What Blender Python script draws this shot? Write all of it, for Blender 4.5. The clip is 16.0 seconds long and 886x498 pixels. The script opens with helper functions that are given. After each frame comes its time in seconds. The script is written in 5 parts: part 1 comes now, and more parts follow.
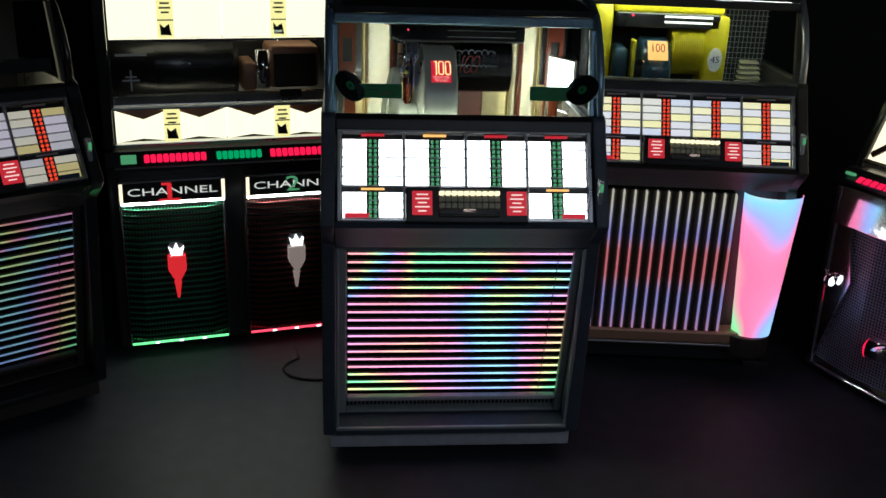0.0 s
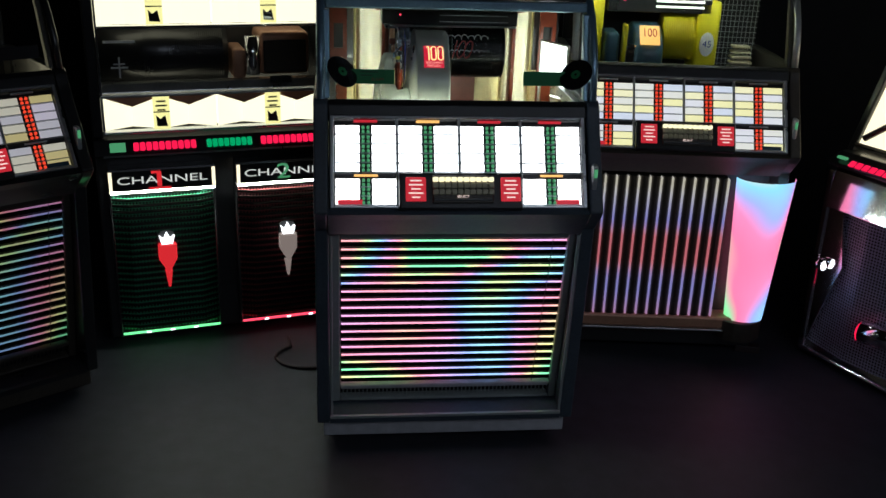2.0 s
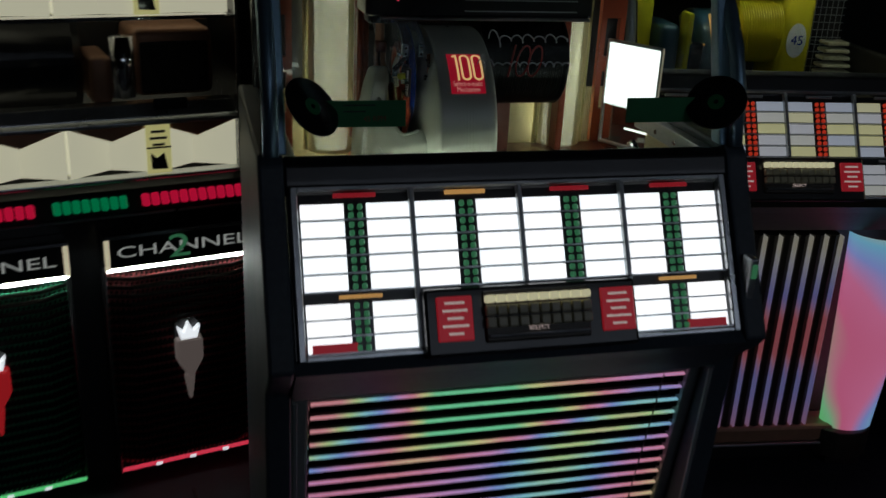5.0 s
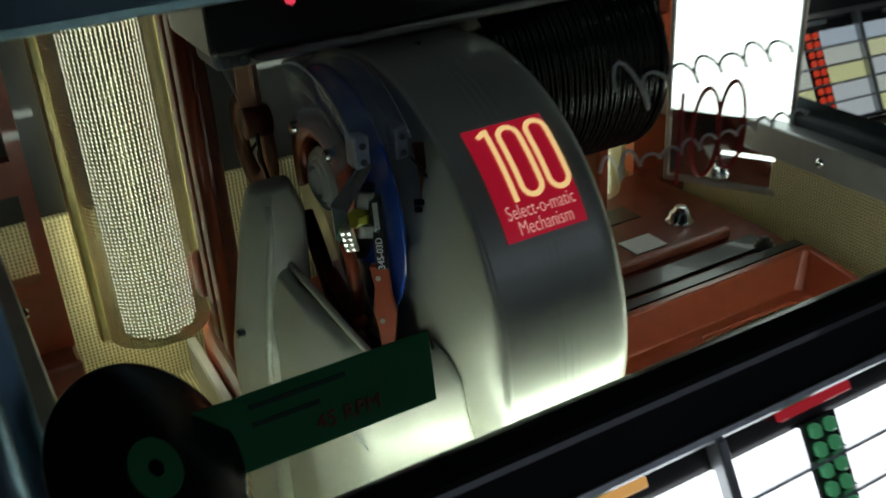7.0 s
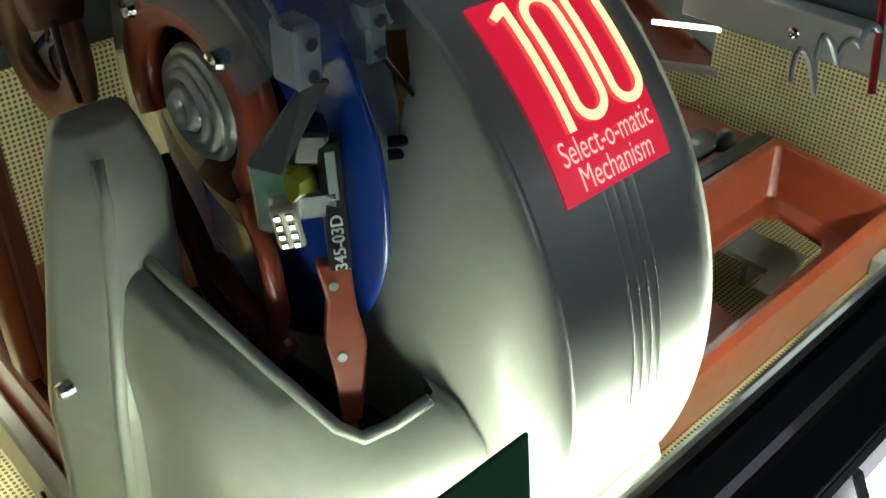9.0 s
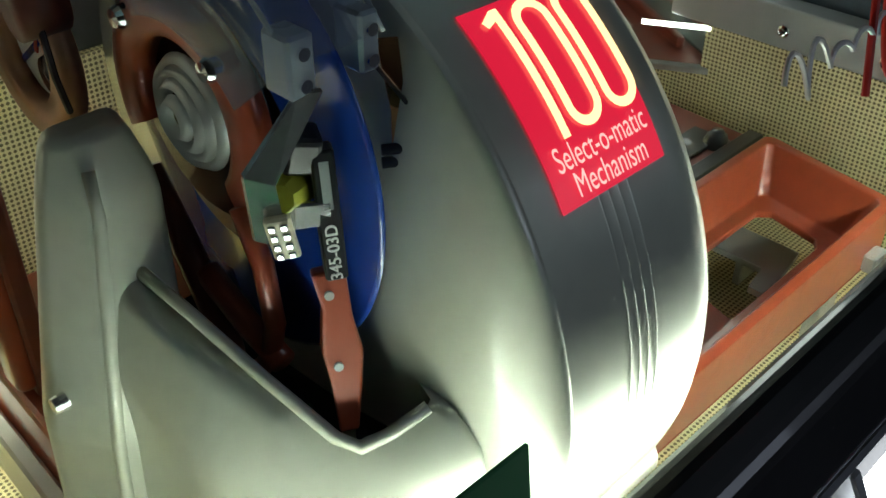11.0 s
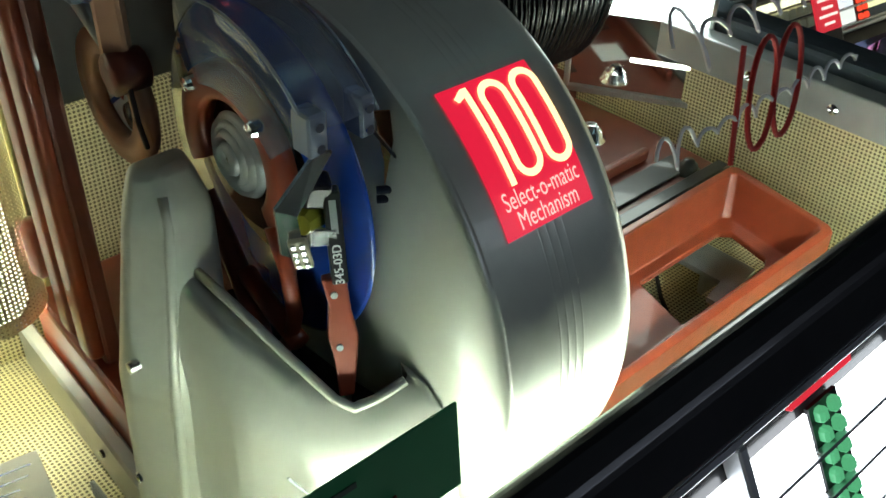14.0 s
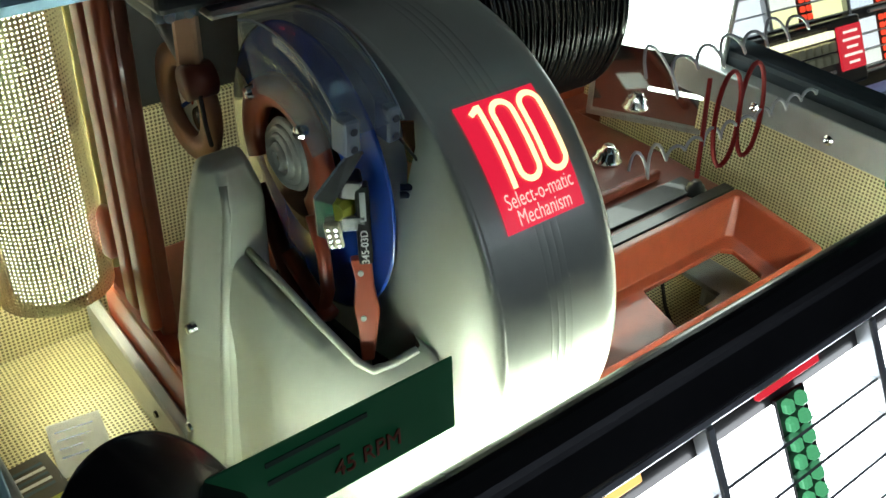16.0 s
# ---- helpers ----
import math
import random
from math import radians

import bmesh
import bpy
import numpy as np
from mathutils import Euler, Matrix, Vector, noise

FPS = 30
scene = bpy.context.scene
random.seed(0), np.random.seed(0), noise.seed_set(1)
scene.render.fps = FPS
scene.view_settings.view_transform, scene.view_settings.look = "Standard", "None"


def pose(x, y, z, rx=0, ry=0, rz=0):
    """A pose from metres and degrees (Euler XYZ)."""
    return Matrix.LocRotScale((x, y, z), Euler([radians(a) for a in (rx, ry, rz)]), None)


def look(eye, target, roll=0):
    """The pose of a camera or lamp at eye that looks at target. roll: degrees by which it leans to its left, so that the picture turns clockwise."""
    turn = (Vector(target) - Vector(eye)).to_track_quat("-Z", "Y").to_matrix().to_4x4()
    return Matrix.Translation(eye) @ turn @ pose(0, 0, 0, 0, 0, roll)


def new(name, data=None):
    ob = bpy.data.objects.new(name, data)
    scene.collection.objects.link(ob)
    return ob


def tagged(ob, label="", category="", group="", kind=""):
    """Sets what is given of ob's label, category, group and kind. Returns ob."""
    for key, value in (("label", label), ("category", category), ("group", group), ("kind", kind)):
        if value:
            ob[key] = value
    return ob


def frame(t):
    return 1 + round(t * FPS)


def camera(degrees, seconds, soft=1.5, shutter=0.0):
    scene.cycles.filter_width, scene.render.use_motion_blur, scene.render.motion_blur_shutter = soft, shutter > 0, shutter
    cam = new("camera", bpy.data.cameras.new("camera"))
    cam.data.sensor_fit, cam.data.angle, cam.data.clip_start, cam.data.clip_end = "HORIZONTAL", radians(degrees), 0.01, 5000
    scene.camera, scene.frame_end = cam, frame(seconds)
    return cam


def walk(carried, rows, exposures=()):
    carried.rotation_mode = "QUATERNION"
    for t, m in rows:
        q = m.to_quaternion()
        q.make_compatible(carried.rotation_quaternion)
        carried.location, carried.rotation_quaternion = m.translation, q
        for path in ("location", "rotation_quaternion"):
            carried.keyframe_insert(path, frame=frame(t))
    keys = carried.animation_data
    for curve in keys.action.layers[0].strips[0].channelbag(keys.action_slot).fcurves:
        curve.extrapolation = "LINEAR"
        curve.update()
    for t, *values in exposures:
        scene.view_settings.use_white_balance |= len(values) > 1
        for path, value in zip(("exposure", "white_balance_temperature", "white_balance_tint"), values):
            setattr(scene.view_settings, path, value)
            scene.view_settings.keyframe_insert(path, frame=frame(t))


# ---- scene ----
import collections
cam = camera(48.6, 16.0, 1.5, 0.5)
PATH = [
    (0, (-0.338, -2.818, 1.791), (-0.147, -0.953, 1.093), 2.2),
    (0.5, (-0.345, -2.81, 1.788), (-0.154, -0.947, 1.085), 2.0),
    (1, (-0.347, -2.808, 1.789), (-0.147, -0.95, 1.077), 1.8),
    (1.5, (-0.35, -2.809, 1.785), (-0.14, -0.953, 1.069), 2.0),
    (2, (-0.355, -2.805, 1.782), (-0.139, -0.952, 1.062), 2.1),
    (2.5, (-0.383, -2.79, 1.771), (-0.161, -0.939, 1.045), 0.8),
    (3, (-0.411, -2.669, 1.752), (-0.169, -0.829, 1.004), 0.5),
    (3.5, (-0.393, -2.37, 1.73), (-0.116, -0.545, 0.962), 3.0),
    (3.7, (-0.406, -2.259, 1.718), (-0.119, -0.431, 0.96), 3.9),
    (5.8, (-0.546, -0.965, 1.551), (0.197, 0.747, 0.831), -1.5),
    (6, (-0.548, -0.839, 1.556), (0.272, 0.83, 0.82), -2.7),
    (6.5, (-0.471, -0.581, 1.549), (0.428, 1.011, 0.738), -3.1),
    (7, (-0.379, -0.387, 1.513), (0.461, 1.175, 0.589), -3.6),
    (7.5, (-0.353, -0.266, 1.484), (0.523, 1.16, 0.389), -1.4),
    (8, (-0.339, -0.183, 1.448), (0.64, 1.115, 0.283), -1.0),
    (8.5, (-0.336, -0.136, 1.437), (0.724, 1.068, 0.242), 0.1),
    (9, (-0.322, -0.115, 1.422), (0.82, 1.049, 0.264), 0.8),
    (11.5, (-0.321, -0.112, 1.424), (0.833, 1.037, 0.263), 0.4),
    (12, (-0.324, -0.114, 1.423), (0.828, 1.036, 0.26), 0.7),
    (12.5, (-0.325, -0.119, 1.429), (0.816, 1.033, 0.258), 0.4),
    (13, (-0.333, -0.126, 1.438), (0.81, 1.023, 0.266), 0.8),
    (13.5, (-0.348, -0.155, 1.47), (0.77, 1.003, 0.283), 1.5),
    (14, (-0.367, -0.194, 1.502), (0.733, 0.996, 0.329), 1.2),
    (14.5, (-0.383, -0.224, 1.52), (0.685, 1.001, 0.355), 0.7),
    (15, (-0.4, -0.247, 1.533), (0.657, 1.0, 0.381), 1.6),
    (15.5, (-0.407, -0.258, 1.538), (0.647, 1.001, 0.395), 1.9),
    (16, (-0.407, -0.265, 1.539), (0.641, 1.001, 0.4), 2.0),
]
walk(cam, [(t, look(e, g, r)) for t, e, g, r in PATH],
     exposures=[(0, 0.55), (3.7, 0.55), (5.8, -1.85), (6.2, -1.75), (6.5, -1.45), (7.0, -0.5), (7.6, 0.4), (9, 0.85), (13, 1.05), (14.5, 1.1), (16, 1.1)])
# ---------- world and exposure ----------
world = bpy.data.worlds.new("dim_room")
scene.world = world
world.use_nodes = True
world.node_tree.nodes["Background"].inputs[0].default_value = (0.5, 0.55, 0.7, 1)
world.node_tree.nodes["Background"].inputs[1].default_value = 0.015


# added fill lamp, unseen: cool area light above and behind the camera's start
lamp_data = bpy.data.lights.new("ceiling_fill", "AREA")
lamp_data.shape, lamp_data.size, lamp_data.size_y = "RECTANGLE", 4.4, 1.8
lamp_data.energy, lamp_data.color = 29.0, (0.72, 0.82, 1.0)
ceiling_fill = tagged(new("ceiling_fill", lamp_data), "added dim cool fill light below the ceiling, out of view", "lamp")
ceiling_fill.matrix_basis = pose(1.9, -2.9, 2.66, 28, 0, 0)


# ---------- materials ----------
def mat(name, col, rough=0.5, metal=0.0, vary=0.25, scale=40.0, bump=0.1, coat=0.0, random_hue=0.0):
    m = bpy.data.materials.new(name)
    m.use_nodes = True
    nt = m.node_tree
    b = nt.nodes["Principled BSDF"]
    b.inputs["Metallic"].default_value = metal
    b.inputs["Coat Weight"].default_value = coat
    tc = nt.nodes.new("ShaderNodeTexCoord")
    n1 = nt.nodes.new("ShaderNodeTexNoise")
    n1.inputs["Scale"].default_value, n1.inputs["Detail"].default_value = scale, 6
    n2 = nt.nodes.new("ShaderNodeTexNoise")
    n2.inputs["Scale"].default_value, n2.inputs["Detail"].default_value = scale * 0.12, 3
    nt.links.new(tc.outputs["Object"], n1.inputs["Vector"])
    nt.links.new(tc.outputs["Object"], n2.inputs["Vector"])
    add = nt.nodes.new("ShaderNodeMath")
    add.operation = "ADD"
    nt.links.new(n1.outputs[0], add.inputs[0])
    nt.links.new(n2.outputs[0], add.inputs[1])
    mr = nt.nodes.new("ShaderNodeMapRange")
    mr.inputs["From Min"].default_value, mr.inputs["From Max"].default_value = 0.6, 1.4
    mr.inputs["To Min"].default_value, mr.inputs["To Max"].default_value = 1 - vary, 1 + vary
    nt.links.new(add.outputs[0], mr.inputs["Value"])
    mul = nt.nodes.new("ShaderNodeVectorMath")
    mul.operation = "SCALE"
    mul.inputs[0].default_value = col
    nt.links.new(mr.outputs[0], mul.inputs["Scale"])
    nt.links.new(mul.outputs[0], b.inputs["Base Color"])
    rr = nt.nodes.new("ShaderNodeMapRange")
    rr.inputs["To Min"].default_value, rr.inputs["To Max"].default_value = max(0.02, rough - 0.08), rough + 0.08
    nt.links.new(n2.outputs[0], rr.inputs["Value"])
    nt.links.new(rr.outputs[0], b.inputs["Roughness"])
    if bump:
        bp = nt.nodes.new("ShaderNodeBump")
        bp.inputs["Strength"].default_value, bp.inputs["Distance"].default_value = bump, 0.002
        nt.links.new(n1.outputs[0], bp.inputs["Height"])
        nt.links.new(bp.outputs[0], b.inputs["Normal"])
    return m


def glow(name, col, strength, ramp=None, scale=(1, 1, 1), distort=2.0, base=0.3, wave=1.0):
    """Glowing material, such as backlit plastic: one colour, or a soft run of colours over the object."""
    m = bpy.data.materials.new(name)
    m.use_nodes = True
    nt = m.node_tree
    b = nt.nodes["Principled BSDF"]
    b.inputs["Base Color"].default_value = (*[c * base for c in col], 1)
    b.inputs["Roughness"].default_value = 0.3
    b.inputs["Emission Strength"].default_value = strength
    b.inputs["Emission Color"].default_value = (*col, 1)
    if ramp:
        tc = nt.nodes.new("ShaderNodeTexCoord")
        mp = nt.nodes.new("ShaderNodeMapping")
        mp.inputs["Scale"].default_value = scale
        nt.links.new(tc.outputs["Object"], mp.inputs["Vector"])
        nz = nt.nodes.new("ShaderNodeTexNoise")
        nz.inputs["Scale"].default_value = wave
        nz.inputs["Distortion"].default_value = distort
        nz.inputs["Detail"].default_value = 1.0
        nt.links.new(mp.outputs[0], nz.inputs["Vector"])
        cr = nt.nodes.new("ShaderNodeValToRGB")
        e = cr.color_ramp.elements
        while len(e) < len(ramp):
            e.new(0.5)
        for i, c in enumerate(ramp):
            e[i].position = 0.36 + 0.28 * i / (len(ramp) - 1)
            e[i].color = (*c, 1)
        nt.links.new(nz.outputs[0], cr.inputs[0])
        nt.links.new(cr.outputs[0], b.inputs["Emission Color"])
    return m


def mesh_sheet(name, col, pitch, metal=0.9, rough=0.35, hole=(0.004, 0.003, 0.002), see=False):
    """Perforated sheet: rows of small round holes in a metal face."""
    m = mat(name, col, rough, metal, 0.15, 60, 0)
    nt = m.node_tree
    b = nt.nodes["Principled BSDF"]
    tc = nt.nodes.new("ShaderNodeTexCoord")
    vs = nt.nodes.new("ShaderNodeVectorMath")
    vs.operation = "SCALE"
    vs.inputs["Scale"].default_value = 2 * math.pi / pitch
    nt.links.new(tc.outputs["UV"], vs.inputs[0])
    sp = nt.nodes.new("ShaderNodeSeparateXYZ")
    nt.links.new(vs.outputs[0], sp.inputs[0])
    out = []
    for k in (0, 1):
        s = nt.nodes.new("ShaderNodeMath")
        s.operation = "COSINE"
        nt.links.new(sp.outputs[k], s.inputs[0])
        out.append(s)
    ad = nt.nodes.new("ShaderNodeMath")
    ad.operation = "ADD"
    nt.links.new(out[0].outputs[0], ad.inputs[0])
    nt.links.new(out[1].outputs[0], ad.inputs[1])
    mr = nt.nodes.new("ShaderNodeMapRange")
    mr.inputs["From Min"].default_value, mr.inputs["From Max"].default_value = (1.22, 1.68) if see else (0.2, 0.6)
    nt.links.new(ad.outputs[0], mr.inputs["Value"])
    mx = nt.nodes.new("ShaderNodeMix")
    mx.data_type = "RGBA"
    nt.links.new(mr.outputs[0], mx.inputs["Factor"])
    src = b.inputs["Base Color"].links[0].from_socket
    nt.links.new(src, mx.inputs["A"])
    mx.inputs["B"].default_value = (*hole, 1)
    nt.links.new(mx.outputs["Result"], b.inputs["Base Color"])
    bp = nt.nodes.new("ShaderNodeBump")
    bp.invert = True
    bp.inputs["Strength"].default_value, bp.inputs["Distance"].default_value = 0.8, pitch * 0.4
    nt.links.new(mr.outputs[0], bp.inputs["Height"])
    nt.links.new(bp.outputs[0], b.inputs["Normal"])
    if see:
        inv = nt.nodes.new("ShaderNodeMath")
        inv.operation = "SUBTRACT"
        inv.inputs[0].default_value = 1.0
        nt.links.new(mr.outputs[0], inv.inputs[1])
        nt.links.new(inv.outputs[0], b.inputs["Alpha"])
    return m


def glass(name, tint=(1, 1, 1), gloss=0.05, haze=0.0):
    m = bpy.data.materials.new(name)
    m.use_nodes = True
    nt = m.node_tree
    nt.nodes.remove(nt.nodes["Principled BSDF"])
    tr = nt.nodes.new("ShaderNodeBsdfTransparent")
    tr.inputs[0].default_value = (*tint, 1)
    gl = nt.nodes.new("ShaderNodeBsdfGlossy")
    gl.inputs["Roughness"].default_value = 0.02
    mx = nt.nodes.new("ShaderNodeMixShader")
    mx.inputs[0].default_value = gloss
    nt.links.new(tr.outputs[0], mx.inputs[1])
    nt.links.new(gl.outputs[0], mx.inputs[2])
    out = mx.outputs[0]
    if haze:
        df = nt.nodes.new("ShaderNodeBsdfDiffuse")
        df.inputs[0].default_value = (0.6, 0.66, 0.78, 1)
        hz = nt.nodes.new("ShaderNodeMixShader")
        hz.inputs[0].default_value = haze
        nt.links.new(out, hz.inputs[1])
        nt.links.new(df.outputs[0], hz.inputs[2])
        out = hz.outputs[0]
    nt.links.new(out, nt.nodes["Material Output"].inputs[0])
    return m


def cards(name, tones, strength):
    """Backlit paper title cards, each of a slightly different paper, with fine printed lines."""
    m = bpy.data.materials.new(name)
    m.use_nodes = True
    nt = m.node_tree
    b = nt.nodes["Principled BSDF"]
    oi = nt.nodes.new("ShaderNodeObjectInfo")
    cr = nt.nodes.new("ShaderNodeValToRGB")
    cr.color_ramp.interpolation = "CONSTANT"
    e = cr.color_ramp.elements
    while len(e) < len(tones):
        e.new(0.5)
    for i, c in enumerate(tones):
        e[i].position, e[i].color = i / len(tones), (*c, 1)
    nt.links.new(oi.outputs["Random"], cr.inputs[0])
    tc = nt.nodes.new("ShaderNodeTexCoord")
    nz = nt.nodes.new("ShaderNodeTexNoise")
    nz.inputs["Scale"].default_value = 6.0
    nt.links.new(tc.outputs["Object"], nz.inputs["Vector"])
    mr = nt.nodes.new("ShaderNodeMapRange")
    mr.inputs["To Min"].default_value, mr.inputs["To Max"].default_value = strength * 0.75, strength * 1.25
    nt.links.new(nz.outputs[0], mr.inputs["Value"])
    nt.links.new(cr.outputs[0], b.inputs["Emission Color"])
    nt.links.new(mr.outputs[0], b.inputs["Emission Strength"])
    b.inputs["Base Color"].default_value = (0.6, 0.6, 0.55, 1)
    return m


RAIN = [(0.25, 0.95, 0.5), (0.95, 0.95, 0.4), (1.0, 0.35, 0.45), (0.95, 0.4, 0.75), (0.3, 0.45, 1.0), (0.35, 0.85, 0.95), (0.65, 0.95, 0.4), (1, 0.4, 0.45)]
BLUEGREY = mat("blue_grey_hammered_paint", (0.05, 0.066, 0.085), 0.5, 0.0, 0.25, 90, 0.25)
BLACK = mat("black_lacquer", (0.012, 0.012, 0.013), 0.3, 0.0, 0.3, 60, 0.1, 0.3)
DARKBROWN = mat("dark_brown_lacquer", (0.05, 0.042, 0.032), 0.4, 0.2, 0.3, 70, 0.15)
GREYTRIM = mat("grey_green_trim", (0.34, 0.38, 0.37), 0.4, 0.3, 0.15, 50, 0.1)
PLINTH = mat("pale_grey_plinth_paint", (0.45, 0.45, 0.47), 0.55, 0, 0.2, 30, 0.15)
ALU = mat("brushed_aluminium", (0.6, 0.62, 0.64), 0.3, 1.0, 0.15, 120, 0.15)
BLUEALU = mat("blue_anodised_aluminium", (0.2, 0.32, 0.42), 0.35, 0.7, 0.15, 80, 0.1)
CHROME = mat("worn_chrome", (0.8, 0.8, 0.82), 0.1, 1.0, 0.08, 60, 0.02)
CHAMPAGNE = mat("champagne_metallic_paint", (0.55, 0.56, 0.47), 0.38, 0.22, 0.08, 200, 0.06, 0.25)
ORANGE = mat("orange_enamel_casting", (0.31, 0.056, 0.022), 0.35, 0.05, 0.2, 70, 0.2, 0.3)
DARKRED = mat("dark_oxide_red_enamel", (0.16, 0.035, 0.02), 0.4, 0.05, 0.3, 60, 0.2, 0.2)
STEEL = mat("grey_steel_strip", (0.42, 0.44, 0.45), 0.4, 0.6, 0.15, 60, 0.1)
COPPER = mat("copper_spring", (0.85, 0.4, 0.2), 0.28, 1.0, 0.2, 60, 0.05)
VINYL = mat("black_vinyl", (0.008, 0.008, 0.009), 0.22, 0, 0.2, 30, 0.0, 0.2)
BLUEVINYL = mat("blue_vinyl", (0.012, 0.05, 0.3), 0.2, 0, 0.25, 40, 0.05, 0.5)
GOLD = mesh_sheet("gold_perforated_sheet", (0.8, 0.72, 0.43), 0.0036, 0.35, 0.4, (0.2, 0.17, 0.09))
GOLDOPEN = mesh_sheet("gold_open_mesh", (0.75, 0.68, 0.4), 0.0036, 0.5, 0.4, (0.4, 0.36, 0.2), True)
GOLDSHEET = mat("plain_gold_sheet", (0.62, 0.55, 0.27), 0.35, 0.8, 0.15, 30, 0.1)
BLACKMESH = mesh_sheet("dark_perforated_grille", (0.16, 0.17, 0.18), 0.012, 0.8, 0.4)
BLUEMESH = mesh_sheet("blue_grey_perforated_front", (0.3, 0.34, 0.44), 0.012, 0.5, 0.35)
GREENMESH = mesh_sheet("green_anodised_grille", (0.06, 0.42, 0.22), 0.012, 0.4, 0.35)
REDMESH = mesh_sheet("red_anodised_grille", (0.42, 0.09, 0.1), 0.012, 0.4, 0.35)
GREENCARD = mat("dark_green_card", (0.009, 0.19, 0.06), 0.6, 0, 0.15, 30, 0.05)
REDPRINT = mat("faded_red_print", (0.2, 0.06, 0.03), 0.6, 0, 0.3, 60, 0)
DARKPRINT = mat("dark_print", (0.012, 0.05, 0.03), 0.6, 0, 0.3, 60, 0)
YELLOW = mat("yellow_enamel", (0.62, 0.52, 0.015), 0.35, 0, 0.1, 40, 0.1, 0.3)
TEAL = mat("dark_teal_enamel", (0.02, 0.06, 0.09), 0.35, 0, 0.2, 40, 0.1, 0.3)
TAN = mat("copper_tan_enamel", (0.5, 0.27, 0.17), 0.4, 0.3, 0.15, 40, 0.1)
WHITE = mat("white_paper", (0.75, 0.75, 0.73), 0.7, 0, 0.08, 60, 0.05)
SILVERINK = mat("silver_ink", (0.6, 0.62, 0.62), 0.45, 0.3, 0.1, 60, 0)
REDINK = mat("dark_red_ink", (0.4, 0.02, 0.015), 0.5, 0, 0.1, 60, 0)
CARPET = mat("dark_floor_covering", (0.028, 0.03, 0.038), 0.55, 0, 0.35, 14, 0.35)
WALL = mat("near_black_wall_paint", (0.012, 0.011, 0.01), 0.8, 0, 0.3, 8, 0.2)
CABLE = mat("black_rubber", (0.02, 0.012, 0.012), 0.6, 0, 0.2, 60, 0.1)
CLEAR = glass("window_glass", (0.96, 0.98, 0.97), 0.003)
ACRYLIC = glass("clear_acrylic", (0.82, 0.86, 0.93), 0.09, 0.12)
GUARDEDGE = glass("clear_plastic_block", (0.84, 0.88, 0.93), 0.3, 0.3)
BRIGHTSTEEL = mat("bright_steel", (0.72, 0.74, 0.76), 0.22, 0.9, 0.1, 150, 0.05)
BRASS = mat("brass", (0.62, 0.48, 0.25), 0.25, 1.0, 0.1, 60, 0.05)
MIRROR = mat("mirror", (0.85, 0.87, 0.86), 0.03, 1.0, 0.02, 5, 0)
YELLOWCLEAR = mat("yellow_plastic", (0.5, 0.5, 0.05), 0.3, 0, 0.15, 80, 0)
CREAM = mat("cream_plastic", (0.55, 0.5, 0.33), 0.3, 0, 0.1, 80, 0.05)
CARD_WHITE = cards("backlit_white_cards", [(0.9, 0.95, 1), (0.95, 0.97, 1), (0.88, 0.95, 1)], 2.6)
CARD_MIX = cards("backlit_mixed_cards", [(0.9, 0.88, 0.45), (0.72, 0.75, 0.82), (0.62, 0.7, 0.85), (0.9, 0.88, 0.55), (0.75, 0.77, 0.72)], 0.62)
CARD_DIM = cards("dim_backlit_cards", [(0.62, 0.62, 0.7), (0.75, 0.73, 0.6), (0.7, 0.66, 0.8), (0.7, 0.6, 0.25)], 0.36)
BTN_GREEN = glow("green_button", (0.12, 0.55, 0.25), 0.35)
BTN_RED = glow("red_button", (0.95, 0.07, 0.03), 0.6)
RED_SIGN = glow("red_backlit_sign", (0.75, 0.03, 0.05), 0.45)
ORANGE_SIGN = glow("orange_backlit_sign", (0.95, 0.5, 0.15), 0.8)
SIGN_INK = glow("pale_sign_lettering", (1.0, 0.8, 0.75), 0.6)
PLATE_RED = glow("red_backlit_plate", (0.8, 0.015, 0.05), 0.5)
PLATE_INK = glow("cream_backlit_lettering", (1.0, 0.62, 0.27), 1.25)
PLATE_TXT = glow("pink_backlit_lettering", (1.0, 0.45, 0.4), 0.8)
KEYCREAM = glow("cream_keys", (1, 0.95, 0.6), 0.8)
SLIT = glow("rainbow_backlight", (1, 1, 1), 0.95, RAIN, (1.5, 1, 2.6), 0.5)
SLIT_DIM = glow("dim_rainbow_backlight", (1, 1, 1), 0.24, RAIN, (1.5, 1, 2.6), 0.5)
PILASTER = glow("rainbow_pilaster_plastic", (1, 1, 1), 0.8, [(0.15, 0.85, 0.25), (0.3, 0.8, 0.4), (0.95, 0.2, 0.4), (1, 0.25, 0.5), (0.35, 0.45, 1), (0.25, 0.7, 1), (0.95, 0.85, 0.25)], (2.2, 1.5, 1.7), 0.4, wave=1.0)
FLUTE = glow("rainbow_flute_edge", (1, 1, 1), 0.32, [(1, 0.25, 0.3), (0.9, 0.4, 0.6), (0.4, 0.4, 1), (0.9, 0.9, 0.9), (1, 0.85, 0.2)], (1.5, 1.5, 3), 0.6)
LITCREAM = glow("cream_backlit_panel", (1.0, 0.98, 0.72), 0.8)
LITCREAM2 = glow("soft_cream_backlit_panel", (1.0, 0.9, 0.62), 0.9)
LITYELLOW = glow("yellow_backlit_card", (0.88, 0.84, 0.35), 0.75)
LITWHITE = glow("glowing_white", (0.93, 1.0, 0.9), 1.3)
GREENLINE = glow("green_lamp_line", (0.15, 0.9, 0.3), 1.1)
REDLINE = glow("red_lamp_line", (1.0, 0.06, 0.12), 1.2)
